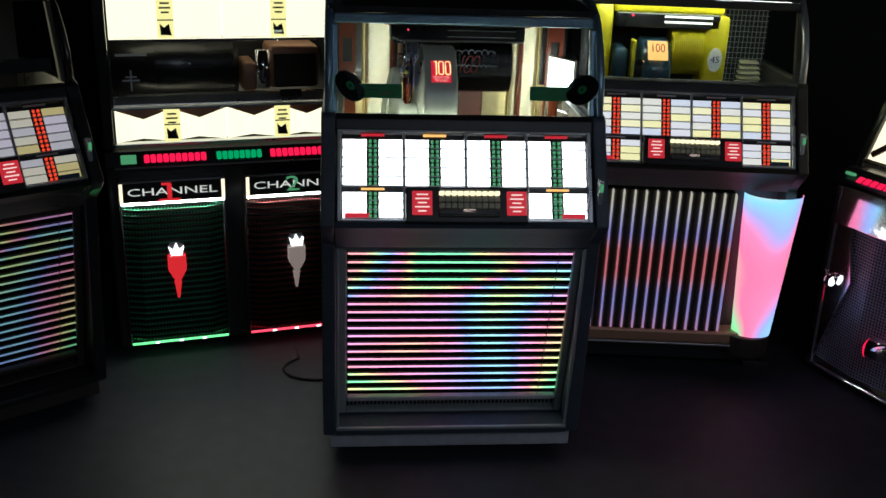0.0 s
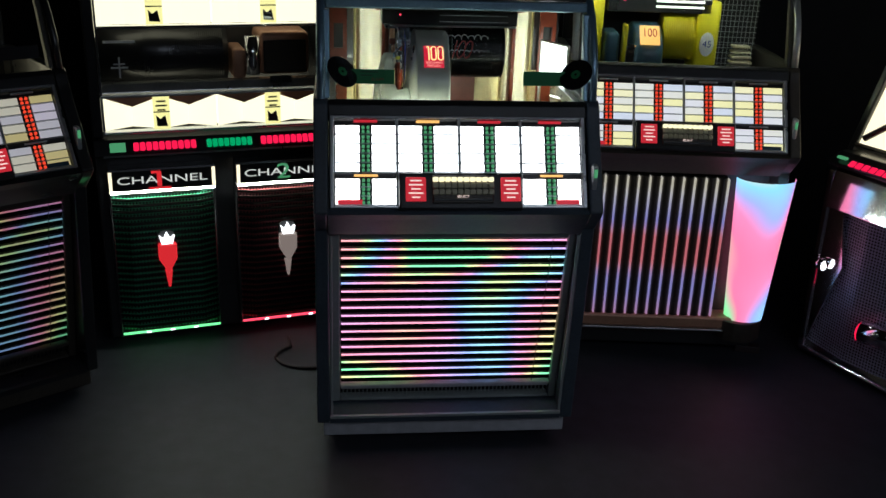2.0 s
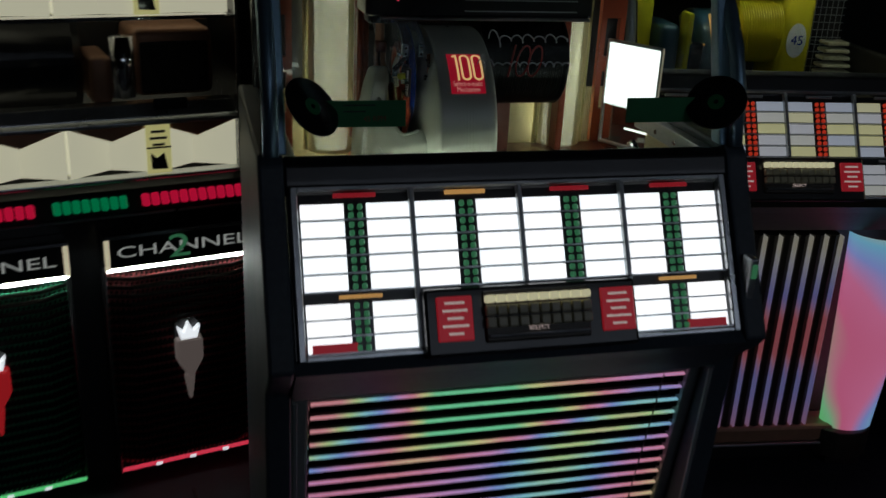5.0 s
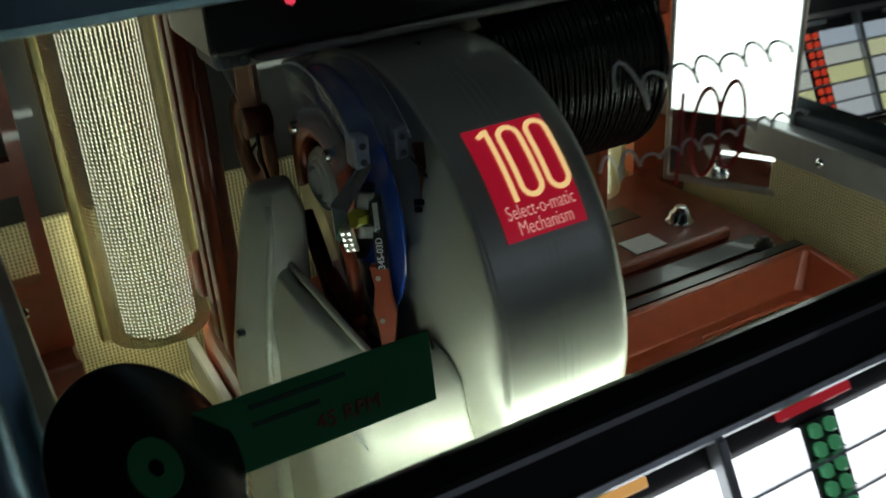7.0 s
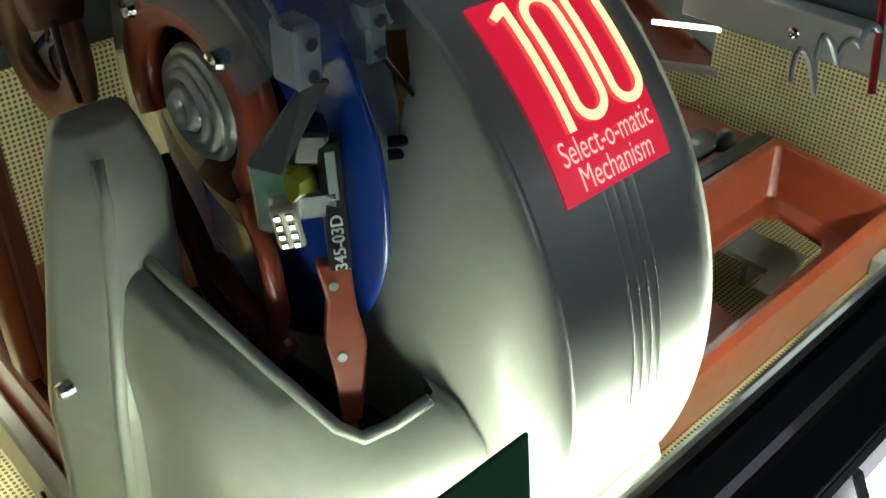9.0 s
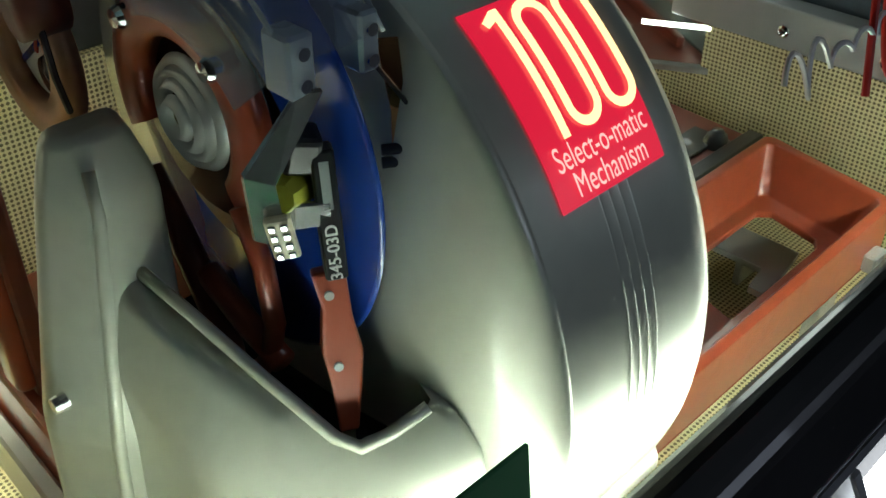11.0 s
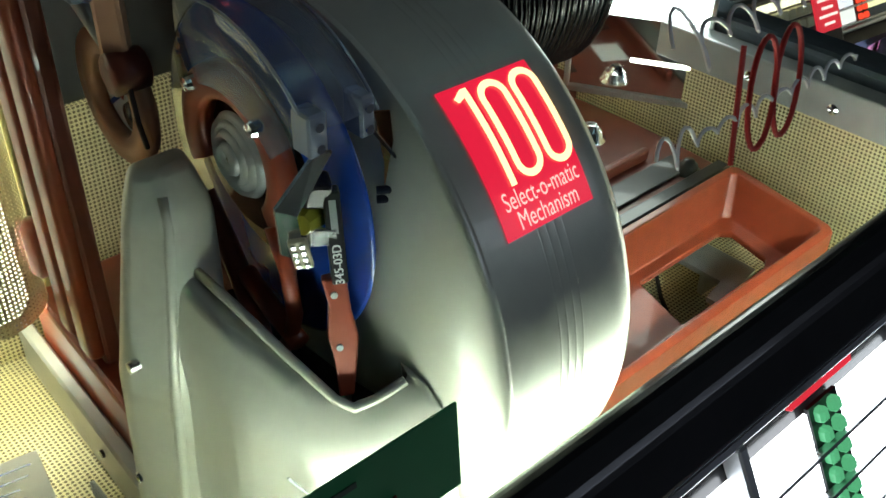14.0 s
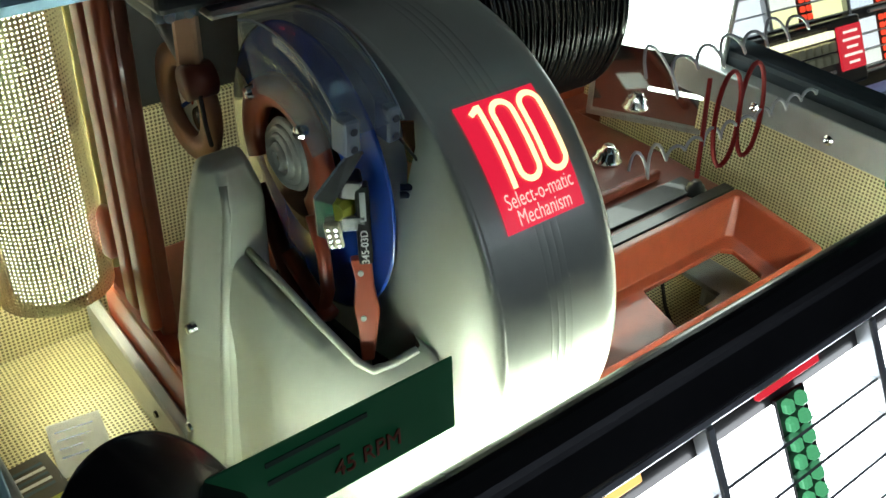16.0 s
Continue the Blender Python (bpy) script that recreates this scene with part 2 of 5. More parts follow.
REDBAR = glow("red_lit_keys", (0.9, 0.01, 0.07), 0.8)
GREENBAR = glow("green_lit_keys", (0.0, 0.4, 0.14), 0.6)
REDEMBLEM = glow("red_emblem_plastic", (0.9, 0.03, 0.04), 0.5)
# the silver emblem's gloss is put in as a faint glow
SILVEREMBLEM = glow("silver_emblem_glow", (0.62, 0.5, 0.46), 0.22)
TUBE = glow("fluorescent_tube", (0.88, 1.0, 0.85), 21.0)
COLTUBE = glow("column_lamp", (0.97, 1.0, 0.76), 4.2)
GRILLELAMP = glow("grille_lamp", (0.9, 1.0, 0.95), 48.0)
BANNERINK = glow("pale_backlit_lettering", (0.9, 0.95, 0.9), 0.45)
CORNERGLOW = glow("white_corner_glow", (0.9, 1.0, 0.93), 3.0)
WHITELAMP = glow("small_white_lamp", (0.9, 0.95, 1.0), 1.8)


# ---------- mesh tools ----------
def thing(name, label, category, m=None, group=""):
    ob = tagged(new(name), label, category, group)
    if m is not None:
        ob.matrix_basis = m
    return ob


def mesh_of(name, bm, material, smooth=False):
    bm.normal_update()
    me = bpy.data.meshes.new(name)
    bm.to_mesh(me)
    bm.free()
    me.materials.append(material)
    if smooth:
        for p in me.polygons:
            p.use_smooth = True
    return me


def part(name, bm, material, parent, label="", m=None, smooth=False):
    me = bm if isinstance(bm, bpy.types.Mesh) else mesh_of(name, bm, material, smooth)
    ob = new(name, me)
    ob.parent = parent
    if m is not None:
        ob.matrix_basis = m
    return tagged(ob, label)


def put_uv(bm):
    uv = bm.loops.layers.uv.verify()
    for f in bm.faces:
        n = f.normal
        k = max(range(3), key=lambda i: abs(n[i]))
        a, b = [(1, 2), (0, 2), (0, 1)][k]
        for l in f.loops:
            l[uv].uv = (l.vert.co[a], l.vert.co[b])
    return bm


def box(lo, hi, bevel=0.0, seg=2, bm=None):
    own = bmesh.new()
    bmesh.ops.create_cube(own, size=1)
    for v in own.verts:
        v.co = Vector([(a + b) / 2 + c * (b - a) for a, b, c in zip(lo, hi, v.co)])
    if bevel:
        bmesh.ops.bevel(own, geom=own.edges[:], offset=bevel, segments=seg, affect="EDGES", profile=0.5)
    own.normal_update()
    if bm is None:
        return own
    return merge(bm, own)


def merge(bm, own):
    me = bpy.data.meshes.new("scrap")
    own.to_mesh(me)
    own.free()
    bm.from_mesh(me)
    bpy.data.meshes.remove(me)
    return bm


def prism(poly, a, b, axis="x", bevel=0.0, seg=2):
    """A flat outline pushed along an axis from a to b. Outline: (y, z) along x, (x, z) along y, (x, y) along z."""
    bm = bmesh.new()

    def at(p, d):
        return {"x": (d, p[0], p[1]), "y": (p[0], d, p[1]), "z": (p[0], p[1], d)}[axis]
    v0 = [bm.verts.new(at(p, a)) for p in poly]
    v1 = [bm.verts.new(at(p, b)) for p in poly]
    n = len(poly)
    bm.faces.new(v0)
    bm.faces.new(list(reversed(v1)))
    for i in range(n):
        bm.faces.new((v0[i], v1[i], v1[(i + 1) % n], v0[(i + 1) % n]))
    bmesh.ops.recalc_face_normals(bm, faces=bm.faces[:])
    if bevel:
        bmesh.ops.bevel(bm, geom=bm.edges[:], offset=bevel, segments=seg, affect="EDGES", profile=0.5)
    bm.normal_update()
    return bm


def tube(points, r, seg=10, bm=None):
    bm = bm or bmesh.new()
    pts = [Vector(p) for p in points]
    rings = []
    for i, p in enumerate(pts):
        d = (pts[min(i + 1, len(pts) - 1)] - pts[max(i - 1, 0)]).normalized()
        a = d.orthogonal().normalized() if i == 0 else (a - d * a.dot(d)).normalized()
        b = d.cross(a)
        rings.append([bm.verts.new(p + r * (math.cos(2 * math.pi * k / seg) * a + math.sin(2 * math.pi * k / seg) * b)) for k in range(seg)])
    for q, s in zip(rings, rings[1:]):
        for k in range(seg):
            bm.faces.new((q[k], q[(k + 1) % seg], s[(k + 1) % seg], s[k]))
    bm.faces.new(list(reversed(rings[0])))
    bm.faces.new(rings[-1])
    bm.normal_update()
    return bm


def turned(profile, cy, cz, a0, a1, n=48):
    """Profile of (x, r), swept about the x axis line through (cy, cz) from angle a0 to a1; 0 looks to -y, 90 looks up."""
    bm = bmesh.new()
    full = abs(a1 - a0) >= 359.9
    rows = []
    for i in range(n if full else n + 1):
        a = radians(a0 + (a1 - a0) * i / n)
        rows.append([bm.verts.new((x, cy - r * math.cos(a), cz + r * math.sin(a))) for x, r in profile])
    pairs = list(zip(rows, rows[1:] + ([rows[0]] if full else [])))
    for q, s in pairs:
        if q is s:
            continue
        for k in range(len(profile) - 1):
            bm.faces.new((q[k], q[k + 1], s[k + 1], s[k]))
    bmesh.ops.remove_doubles(bm, verts=bm.verts[:], dist=1e-6)
    bmesh.ops.recalc_face_normals(bm, faces=bm.faces[:])
    bm.normal_update()
    return bm


def disc_profile(r, t, lip=0.003, hole=0.0):
    return [(-t, hole), (-t, r - lip), (-t * 0.4, r), (t * 0.4, r), (t, r - lip), (t, hole)]


def lettering(body, size, align="CENTER", depth=0.0004, squeeze=1.0):
    cu = bpy.data.curves.new("lettering", "FONT")
    cu.body, cu.size, cu.align_x, cu.align_y, cu.extrude, cu.space_character = body, size, align, "CENTER", depth, 1.0
    ob = new("lettering", cu)
    ob.scale = (squeeze, 1, 1)
    me = bpy.data.meshes.new_from_object(ob.evaluated_get(bpy.context.evaluated_depsgraph_get()))
    bpy.data.objects.remove(ob)
    me.transform(Matrix.Diagonal((squeeze, 1, 1, 1)))
    return me


def written(name, body, size, material, parent, m, squeeze=1.0, label=""):
    bpy.context.view_layer.update()
    me = lettering(body, size, squeeze=squeeze)
    me.materials.clear()
    me.materials.append(material)
    return part(name, me, material, parent, label, m)


UP = pose(0, 0, 0, 90, 0, 0)   # lays writing upright, read from -y


# ---------- room ----------
def slab(name, lo, hi, material, label):
    ob = new(name, mesh_of(name, put_uv(box(lo, hi)), material))
    return tagged(ob, label, kind="structure")


slab("floor", (-3.4, -4.2, -0.1), (3.4, 2.2, 0), CARPET, "dark grey-blue smooth floor covering in a dim room")
slab("wall_north", (-3.4, 2.2, 0), (3.4, 2.3, 2.7), WALL, "near-black painted wall behind the machines")
slab("wall_south", (-3.4, -4.3, 0), (3.4, -4.2, 2.7), WALL, "near-black painted wall of the dim room")
slab("wall_west", (-3.5, -4.3, 0), (-3.4, 2.3, 2.7), WALL, "near-black painted wall of the dim room")
slab("wall_east", (3.4, -4.3, 0), (3.5, 2.3, 2.7), WALL, "near-black painted wall of the dim room")
slab("ceiling", (-3.5, -4.3, 2.7), (3.5, 2.3, 2.8), WALL, "near-black painted ceiling of the dim room")


# ---------- selector panel shared by three machines ----------
def selector_panel(jb, card_mat, button_mat, lit, head_bars):
    """Slanted title panel: four bays of backlit cards, button columns, keyboard block and red signs."""
    T = pose(0, -0.149, 0.884, -29, 0, 0)
    H = 0.253
    bm = box((-0.375, 0.004, -0.012), (0.375, 0.02, H + 0.012))
    panel = part("title_panel", bm, BLACK, jb, "slanted black title panel", T)
    fr = bmesh.new()
    for lo, hi in (((-0.372, -0.012, -0.01), (-0.36, 0.006, H + 0.008)), ((0.36, -0.012, -0.01), (0.372, 0.006, H + 0.008)),
                   ((-0.36, -0.012, H), (0.36, 0.006, H + 0.008)), ((-0.36, -0.012, -0.01), (0.36, 0.006, -0.002))):
        box(lo, hi, 0.002, 1, fr)
    part("panel_frame", fr, ALU, panel, "thin bright metal frame")
    for x in (-0.18, 0, 0.18):
        part("divider", box((x - 0.004, -0.012, 0.095 if x == 0 else 0.0), (x + 0.004, 0.003, H), 0.0015, 1), STEEL, panel)
    card = mesh_of("title_card", box((-0.034, -0.0015, -0.0125), (0.034, 0.0015, 0.0125), 0.0006, 1), card_mat)
    wire = mesh_of("card_rail", box((-0.088, -0.006, -0.0012), (0.088, 0.0, 0.0012)), ALU)
    button = mesh_of("button", box((-0.0042, -0.004, -0.0048), (0.0042, 0.004, 0.0048), 0.002, 1), button_mat)
    strip = mesh_of("button_strip", box((-0.0155, -0.001, -0.0135), (0.0155, 0.002, 0.0135)), BLACK)
    for c in range(4):
        xc = -0.27 + 0.18 * c
        rows = [0.109 + 0.028 * i for i in range(5)] + ([0.014 + 0.026 * i for i in range(3)] if c in (0, 3) else [])
        for v in rows:
            s = 0.9 if v < 0.09 else 1.0
            for sx in (-1, 1):
                o = part("title_card", card, None, panel, "", pose(xc + sx * 0.052, 0, v))
                o.scale = (1, 1, s)
                for dv in (-0.0066, 0.0066):
                    part("button", button, None, panel, "", pose(xc + sx * 0.0072, -0.003, v + dv))
            part("button_strip", strip, None, panel, "", pose(xc, 0, v))
            part("card_rail", wire, None, panel, "", pose(xc, -0.002, v - 0.0135))
        part("heading_strip", box((xc - 0.034, -0.004, 0.243), (xc + 0.034, 0.001, 0.25), 0.001, 1), head_bars[c % len(head_bars)], panel)
        if c in (0, 3):
            part("heading_strip", box((xc - 0.034, -0.004, 0.084), (xc + 0.034, 0.001, 0.09), 0.001, 1), ORANGE_SIGN if lit else STEEL, panel)
    part("corner_note", box((-0.35, -0.005, 0.002), (-0.28, -0.002, 0.016)), RED_SIGN, panel, "small red instruction note")
    part("corner_note", box((0.28, -0.005, 0.002), (0.35, -0.002, 0.016)), RED_SIGN if lit else TEAL, panel, "small instruction note")
    block = part("keyboard_block", box((-0.178, -0.03, -0.018), (0.178, 0.004, 0.09), 0.006), BLACK, panel, "dark keyboard housing")
    for x in (-0.13, 0.143):
        s = part("instruction_sign", box((x - 0.029, -0.034, 0.006), (x + 0.029, -0.029, 0.076), 0.002, 1), RED_SIGN, panel, "red backlit instruction sign")
        for i, w in enumerate((0.016, 0.02, 0.013, 0.021, 0.012)):
            part("text_bar", box((x - w, -0.0352, 0.0635 - 0.012 * i), (x + w, -0.0335, 0.0675 - 0.012 * i)), SIGN_INK, panel)
    kw = bmesh.new()
    box((-0.083, -0.036, 0.0), (0.093, -0.029, 0.082), 0.003, 1, kw)
    part("key_well", kw, DARKBROWN, panel)
    key = mesh_of("key", box((-0.0078, -0.010, -0.006), (0.0078, 0.004, 0.006), 0.002, 1), KEYCREAM)
    dark_key = mesh_of("letter_key", box((-0.0078, -0.010, -0.008), (0.0078, 0.004, 0.008), 0.002, 1), CREAM)
    for i in range(10):
        part("key", key, None, panel, "", pose(-0.0745 + 0.0177 * i, -0.038, 0.068))
        part("letter_key", dark_key, None, panel, "", pose(-0.0745 + 0.0177 * i, -0.038, 0.05))
        part("letter_key", dark_key, None, panel, "", pose(-0.0745 + 0.0177 * i, -0.038, 0.031))
    part("key_rail", tube([(-0.078, -0.04, 0.01), (0.088, -0.04, 0.01)], 0.003), ALU, panel)
    written("lettering", "SELECT", 0.009, SIGN_INK, panel, pose(0.005, -0.0375, 0.019, 90), 1.2)
    return panel


SIDE = [(0.5, 0.1), (-0.028, 0.1), (-0.092, 0.79), (-0.152, 0.842), (-0.174, 0.868), (-0.04, 1.108), (-0.022, 1.15), (-0.004, 1.162), (0.5, 1.162)]


def cabinet(jb, paint, plinth):
    for s in (-1, 1):
        part("side_panel", prism(SIDE, s * 0.419, s * 0.378, "x", 0.006), paint, jb, "", None)
    part("back_panel", box((-0.378, 0.47, 0.1), (0.378, 0.5, 1.158)), BLACK, jb)
    part("plinth", prism([(-0.4, 0.0), (0.4, 0.0), (0.4, 0.46), (-0.4, 0.46)], 0.035, 0.1, "z", 0.006), plinth, jb, "plain painted plinth")
    part("bottom_rail", prism([(-0.028, 0.1), (-0.03, 0.118), (-0.022, 0.124), (0.11, 0.13), (0.11, 0.1)], -0.378, 0.378), paint, jb)
    part("top_rail", prism([(-0.034, 1.116), (-0.02, 1.148), (-0.004, 1.159), (0.006, 1.154), (0.006, 1.1), (-0.022, 1.096)], -0.378, 0.378, "x", 0.004), BLACK, jb, "rounded black rail below the glass")
    part("brow", prism([(-0.092, 0.775), (-0.152, 0.842), (-0.174, 0.864), (-0.156, 0.876), (-0.06, 0.88), (-0.05, 0.775)], -0.378, 0.378), paint, jb, "overhanging lower edge of the title panel")
    wheel = mesh_of("caster", tube([(-0.012, 0, 0), (0.012, 0, 0)], 0.0175, 14), CABLE)
    for x in (-0.33, 0.33):
        for y in (0.06, 0.4):
            part("caster", wheel, None, jb, "", pose(x, y, 0.0175))
    lock = part("coin_chute", box((0.385, -0.14, 0.895), (0.4, -0.11, 1.0), 0.004), STEEL, jb, "coin entry with a green lit slot", pose(0, 0, 0))
    part("lit_slot", box((0.388, -0.143, 0.965), (0.398, -0.139, 0.99), 0.001, 1), BTN_GREEN, lock)


def dome(jb, bar, frame_mat):
    arc = [(-0.012, 1.16), (0.0, 1.25), (0.03, 1.32), (0.07, 1.38), (0.12, 1.43), (0.2, 1.46), (0.32, 1.475), (0.49, 1.475)]
    for s in (-1, 1):
        part("dome_end_frame", tube([(s * 0.397, y, z) for y, z in arc], 0.013, 8), frame_mat, jb, "curved metal end frame", None, True)
        part("end_pane", prism([*arc, (0.49, 1.16)], s * 0.394, s * 0.397), CLEAR, jb, "clear end pane")
        part("corner_post", prism([(-0.006, 1.16), (0.075, 1.4), (0.1, 1.4), (0.026, 1.16)], s * 0.372, s * 0.4, "x", 0.003), bar, jb, "bluish metal corner post")
    part("dome_bar", box((-0.385, 0.088, 1.402), (0.385, 0.118, 1.43), 0.006), bar, jb, "pale metal bar across the dome top")
    part("lid", box((-0.4, 0.115, 1.43), (0.4, 0.49, 1.45), 0.004), BLACK, jb, "black lid of the dome")
    front = [(-0.016, 1.158), (-0.012, 1.205), (-0.007, 1.246), (-0.001, 1.285), (0.012, 1.33), (0.04, 1.37), (0.09, 1.405)]
    fg = part("front_glass", prism(front + [(y + 0.004, z) for y, z in reversed(front)], -0.375, 0.375), CLEAR, jb, "clear front glass")
    fg.visible_shadow = False
    part("dome_back", box((-0.39, 0.47, 1.16), (0.39, 0.49, 1.43)), BLACK, jb)


def louvre_front(jb, slit, trim, mesh_mat):
    """Lower front: horizontal louvres with coloured light between them, pale trim and a vent."""
    T = pose(0, 0.064, 0.13, 10.2, 0, 0)
    g = part("grille_frame", box((-0.372, 0.035, 0.0), (0.372, 0.045, 0.645)), BLACK, jb, "", T)
    for lo, hi in (((-0.378, -0.004, 0), (-0.345, 0.03, 0.645)), ((0.352, -0.004, 0), (0.378, 0.03, 0.645)), ((-0.345, -0.004, 0.625), (0.352, 0.03, 0.645)), ((-0.345, -0.004, 0), (0.352, 0.03, 0.012))):
        part("frame_bar", box(lo, hi, 0.005), trim, g)
    part("pale_sill", box((-0.345, -0.008, 0.052), (0.352, 0.032, 0.072), 0.006), PLINTH if trim is GREYTRIM else trim, g, "pale rounded sill below the louvres")
    part("backlight", box((-0.34, 0.026, 0.074), (0.348, 0.03, 0.624)), slit, g, "coloured light glowing behind the louvres")
    slat = mesh_of("louvre", prism([(0.0, -0.0095), (0.022, -0.003), (0.024, 0.011), (0.003, 0.0085)], -0.342, 0.35, "x", 0.001, 1), mesh_mat)
    for i in range(18):
        part("louvre", slat, None, g, "", pose(0, 0, 0.088 + 0.0305 * i))
    # light caught on the louvre edges is put in as thin glowing strips
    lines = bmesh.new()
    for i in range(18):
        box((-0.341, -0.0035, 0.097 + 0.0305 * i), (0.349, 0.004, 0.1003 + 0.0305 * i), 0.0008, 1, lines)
    part("light_line", lines, slit, g, "glowing strips put in for coloured light caught along the louvre edges")
    part("louvre_cord", tube([(0.29, -0.003, 0.074), (0.305, -0.003, 0.62)], 0.0015, 6), CABLE, g)
    bar = mesh_of("vent_bar", box((-0.0015, 0.012, 0.014), (0.0015, 0.018, 0.05)), trim)
    for i in range(52):
        part("vent_bar", bar, None, g, "", pose(-0.335 + 0.0132 * i, 0, 0))
    return g


def record(name, m, parent, material, label_mat, r=0.0875):
    ob = part(name, mesh_of(name, turned(disc_profile(r, 0.0012, 0.002, 0.001), 0, 0, 0, 360, 56), material, True), None, parent, "", m)
    part("record_label", mesh_of("record_label", turned([(-0.0016, 0.019), (-0.0016, 0.045), (0.0016, 0.045), (0.0016, 0.019)], 0, 0, 0, 360, 32), label_mat), None, ob)
    return ob


def squiggle(name, x0, x1, z, h, loops, parent, material, yz):
    """Plain wavy stroke in place of a maker's script on the glass."""
    pts = []
    for i in range(loops * 12 + 1):
        u = i / (loops * 12)
        a = 2 * math.pi * loops * u
        zz = z + 0.5 * h * math.sin(a) * (1.9 if u < 0.13 else 0.55 + 0.45 * math.sin(9 * u + 1) ** 2)
        pts.append((x0 + (x1 - x0) * u - 0.3 * h * math.cos(a), yz(zz) - 0.004, zz))
    return part(name, tube(pts, 0.0009, 6), material, parent, "silver painted flourish")


def glass_y(z):
    return float(np.interp(z, [1.158, 1.205, 1.246, 1.285, 1.33, 1.37, 1.405], [-0.016, -0.012, -0.007, -0.001, 0.012, 0.04, 0.09]))


# ---------- blue-grey machine with the opened-up record mechanism ----------
jb = thing("jukebox", "blue-grey hammered jukebox with lit title cards and louvred rainbow front", "jukebox", pose(0, 0, 0), "jukeboxes round the room")
cabinet(jb, BLUEGREY, PLINTH)
selector_panel(jb, CARD_WHITE, BTN_GREEN, True, [RED_SIGN, ORANGE_SIGN, RED_SIGN, RED_SIGN])
dome(jb, BLUEALU, BLUEALU)
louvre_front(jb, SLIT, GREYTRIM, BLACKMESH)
part("bottom_trim", box((-0.377, -0.037, 0.119), (0.377, -0.026, 0.131), 0.003), GREYTRIM, jb, "pale grey trim along the bottom edge")
for s in (-1, 1):
    part("front_trim", prism([(-0.034, 0.132), (-0.028, 0.132), (-0.088, 0.77), (-0.094, 0.77)], s * 0.372 - 0.004, s * 0.372 + 0.004, "x", 0.002), GREYTRIM, jb, "pale grey upright trim")
# compartment lining
part("compartment_floor", put_uv(box((-0.378, 0.0, 0.955), (0.378, 0.47, 0.965))), GOLD, jb, "gold perforated sheet floor")
part("back_lining", put_uv(box((-0.378, 0.462, 0.965), (0.378, 0.469, 1.16))), GOLD, jb, "gold perforated lining")
for s in (-1, 1):
    part("side_lining", put_uv(box((min(s * 0.37, s * 0.377), 0.02, 0.965), (max(s * 0.37, s * 0.377), 0.46, 1.115))), GOLD, jb, "gold perforated lining")
    led = part("side_ledge", box((min(s * 0.355, s * 0.377), 0.02, 1.115), (max(s * 0.355, s * 0.377), 0.46, 1.148), 0.002), STEEL, jb, "grey steel side ledge")
    for y in (0.12, 0.2, 0.36):
        part("screw", turned([(0, 0.0001), (0.0025, 0.003), (0.001, 0.005), (-0.001, 0.005)], 0, 0, 0, 360, 10), CHROME, led, "", pose(s * 0.353, y, 1.13, 0, 0, 0 if s < 0 else 180))
    # half-round perforated lamp columns
    bm = bmesh.new()
    uv = bm.loops.layers.uv.verify()
    n, ring = 20, []
    for i in range(n + 1):
        a = math.pi * i / n
        xx, yy = s * 0.242 - 0.046 * math.cos(a), 0.43 - 0.046 * math.sin(a) * 0.9
        ring.append((bm.verts.new((xx, yy, 1.045)), bm.verts.new((xx, yy, 1.4)), 0.046 * a))
    for (a0, b0, u0), (a1, b1, u1) in zip(ring, ring[1:]):
        f = bm.faces.new((a0, a1, b1, b0))
        for l, c in zip(f.loops, ((u0, 1.045), (u1, 1.045), (u1, 1.4), (u0, 1.4))):
            l[uv].uv = c
    part("lamp_column", bm, GOLDOPEN, jb, "half-round gold perforated lamp column", None, True)
    part("column_edge", box((s * 0.242 - 0.054, 0.425, 1.045), (s * 0.242 - 0.046, 0.44, 1.4), 0.002), GOLDSHEET, jb)
    part("column_edge", box((s * 0.242 + 0.046, 0.425, 1.045), (s * 0.242 + 0.054, 0.44, 1.4), 0.002), GOLDSHEET, jb)
    # orange cut-out side plates
    pl = bmesh.new()
    a, b = sorted((s * 0.318, s * 0.372))
    for lo, hi in (((a, 0.43, 1.05), (a + 0.012, 0.445, 1.38)), ((b - 0.012, 0.43, 1.05), (b, 0.445, 1.38)), ((a + 0.012, 0.43, 1.31), (b - 0.012, 0.445, 1.38)), ((a + 0.012, 0.43, 1.05), (b - 0.012, 0.445, 1.12)), ((a + 0.012, 0.43, 1.2), (b - 0.012, 0.445, 1.23))):
        box(lo, hi, 0, 1, pl)
    part("side_plate", pl, ORANGE, jb, "orange enamelled plate with cut-outs")
    part("plate_foot", box((a, 0.4, 0.965), (b, 0.445, 1.05), 0.004), DARKRED, jb)
# lamps of the compartment
for p0, p1 in (((-0.37, 0.0115, 1.115), (0.37, 0.0115, 1.115)), ((-0.242, 0.429, 1.05), (-0.242, 0.429, 1.38)), ((0.242, 0.429, 1.05), (0.242, 0.429, 1.38))):
    part("fluorescent_tube", tube([p0, p1], 0.005 if p0[1] < 0.1 else 0.033, 20), TUBE if p0[1] < 0.1 else COLTUBE, jb, "lit fluorescent tube")
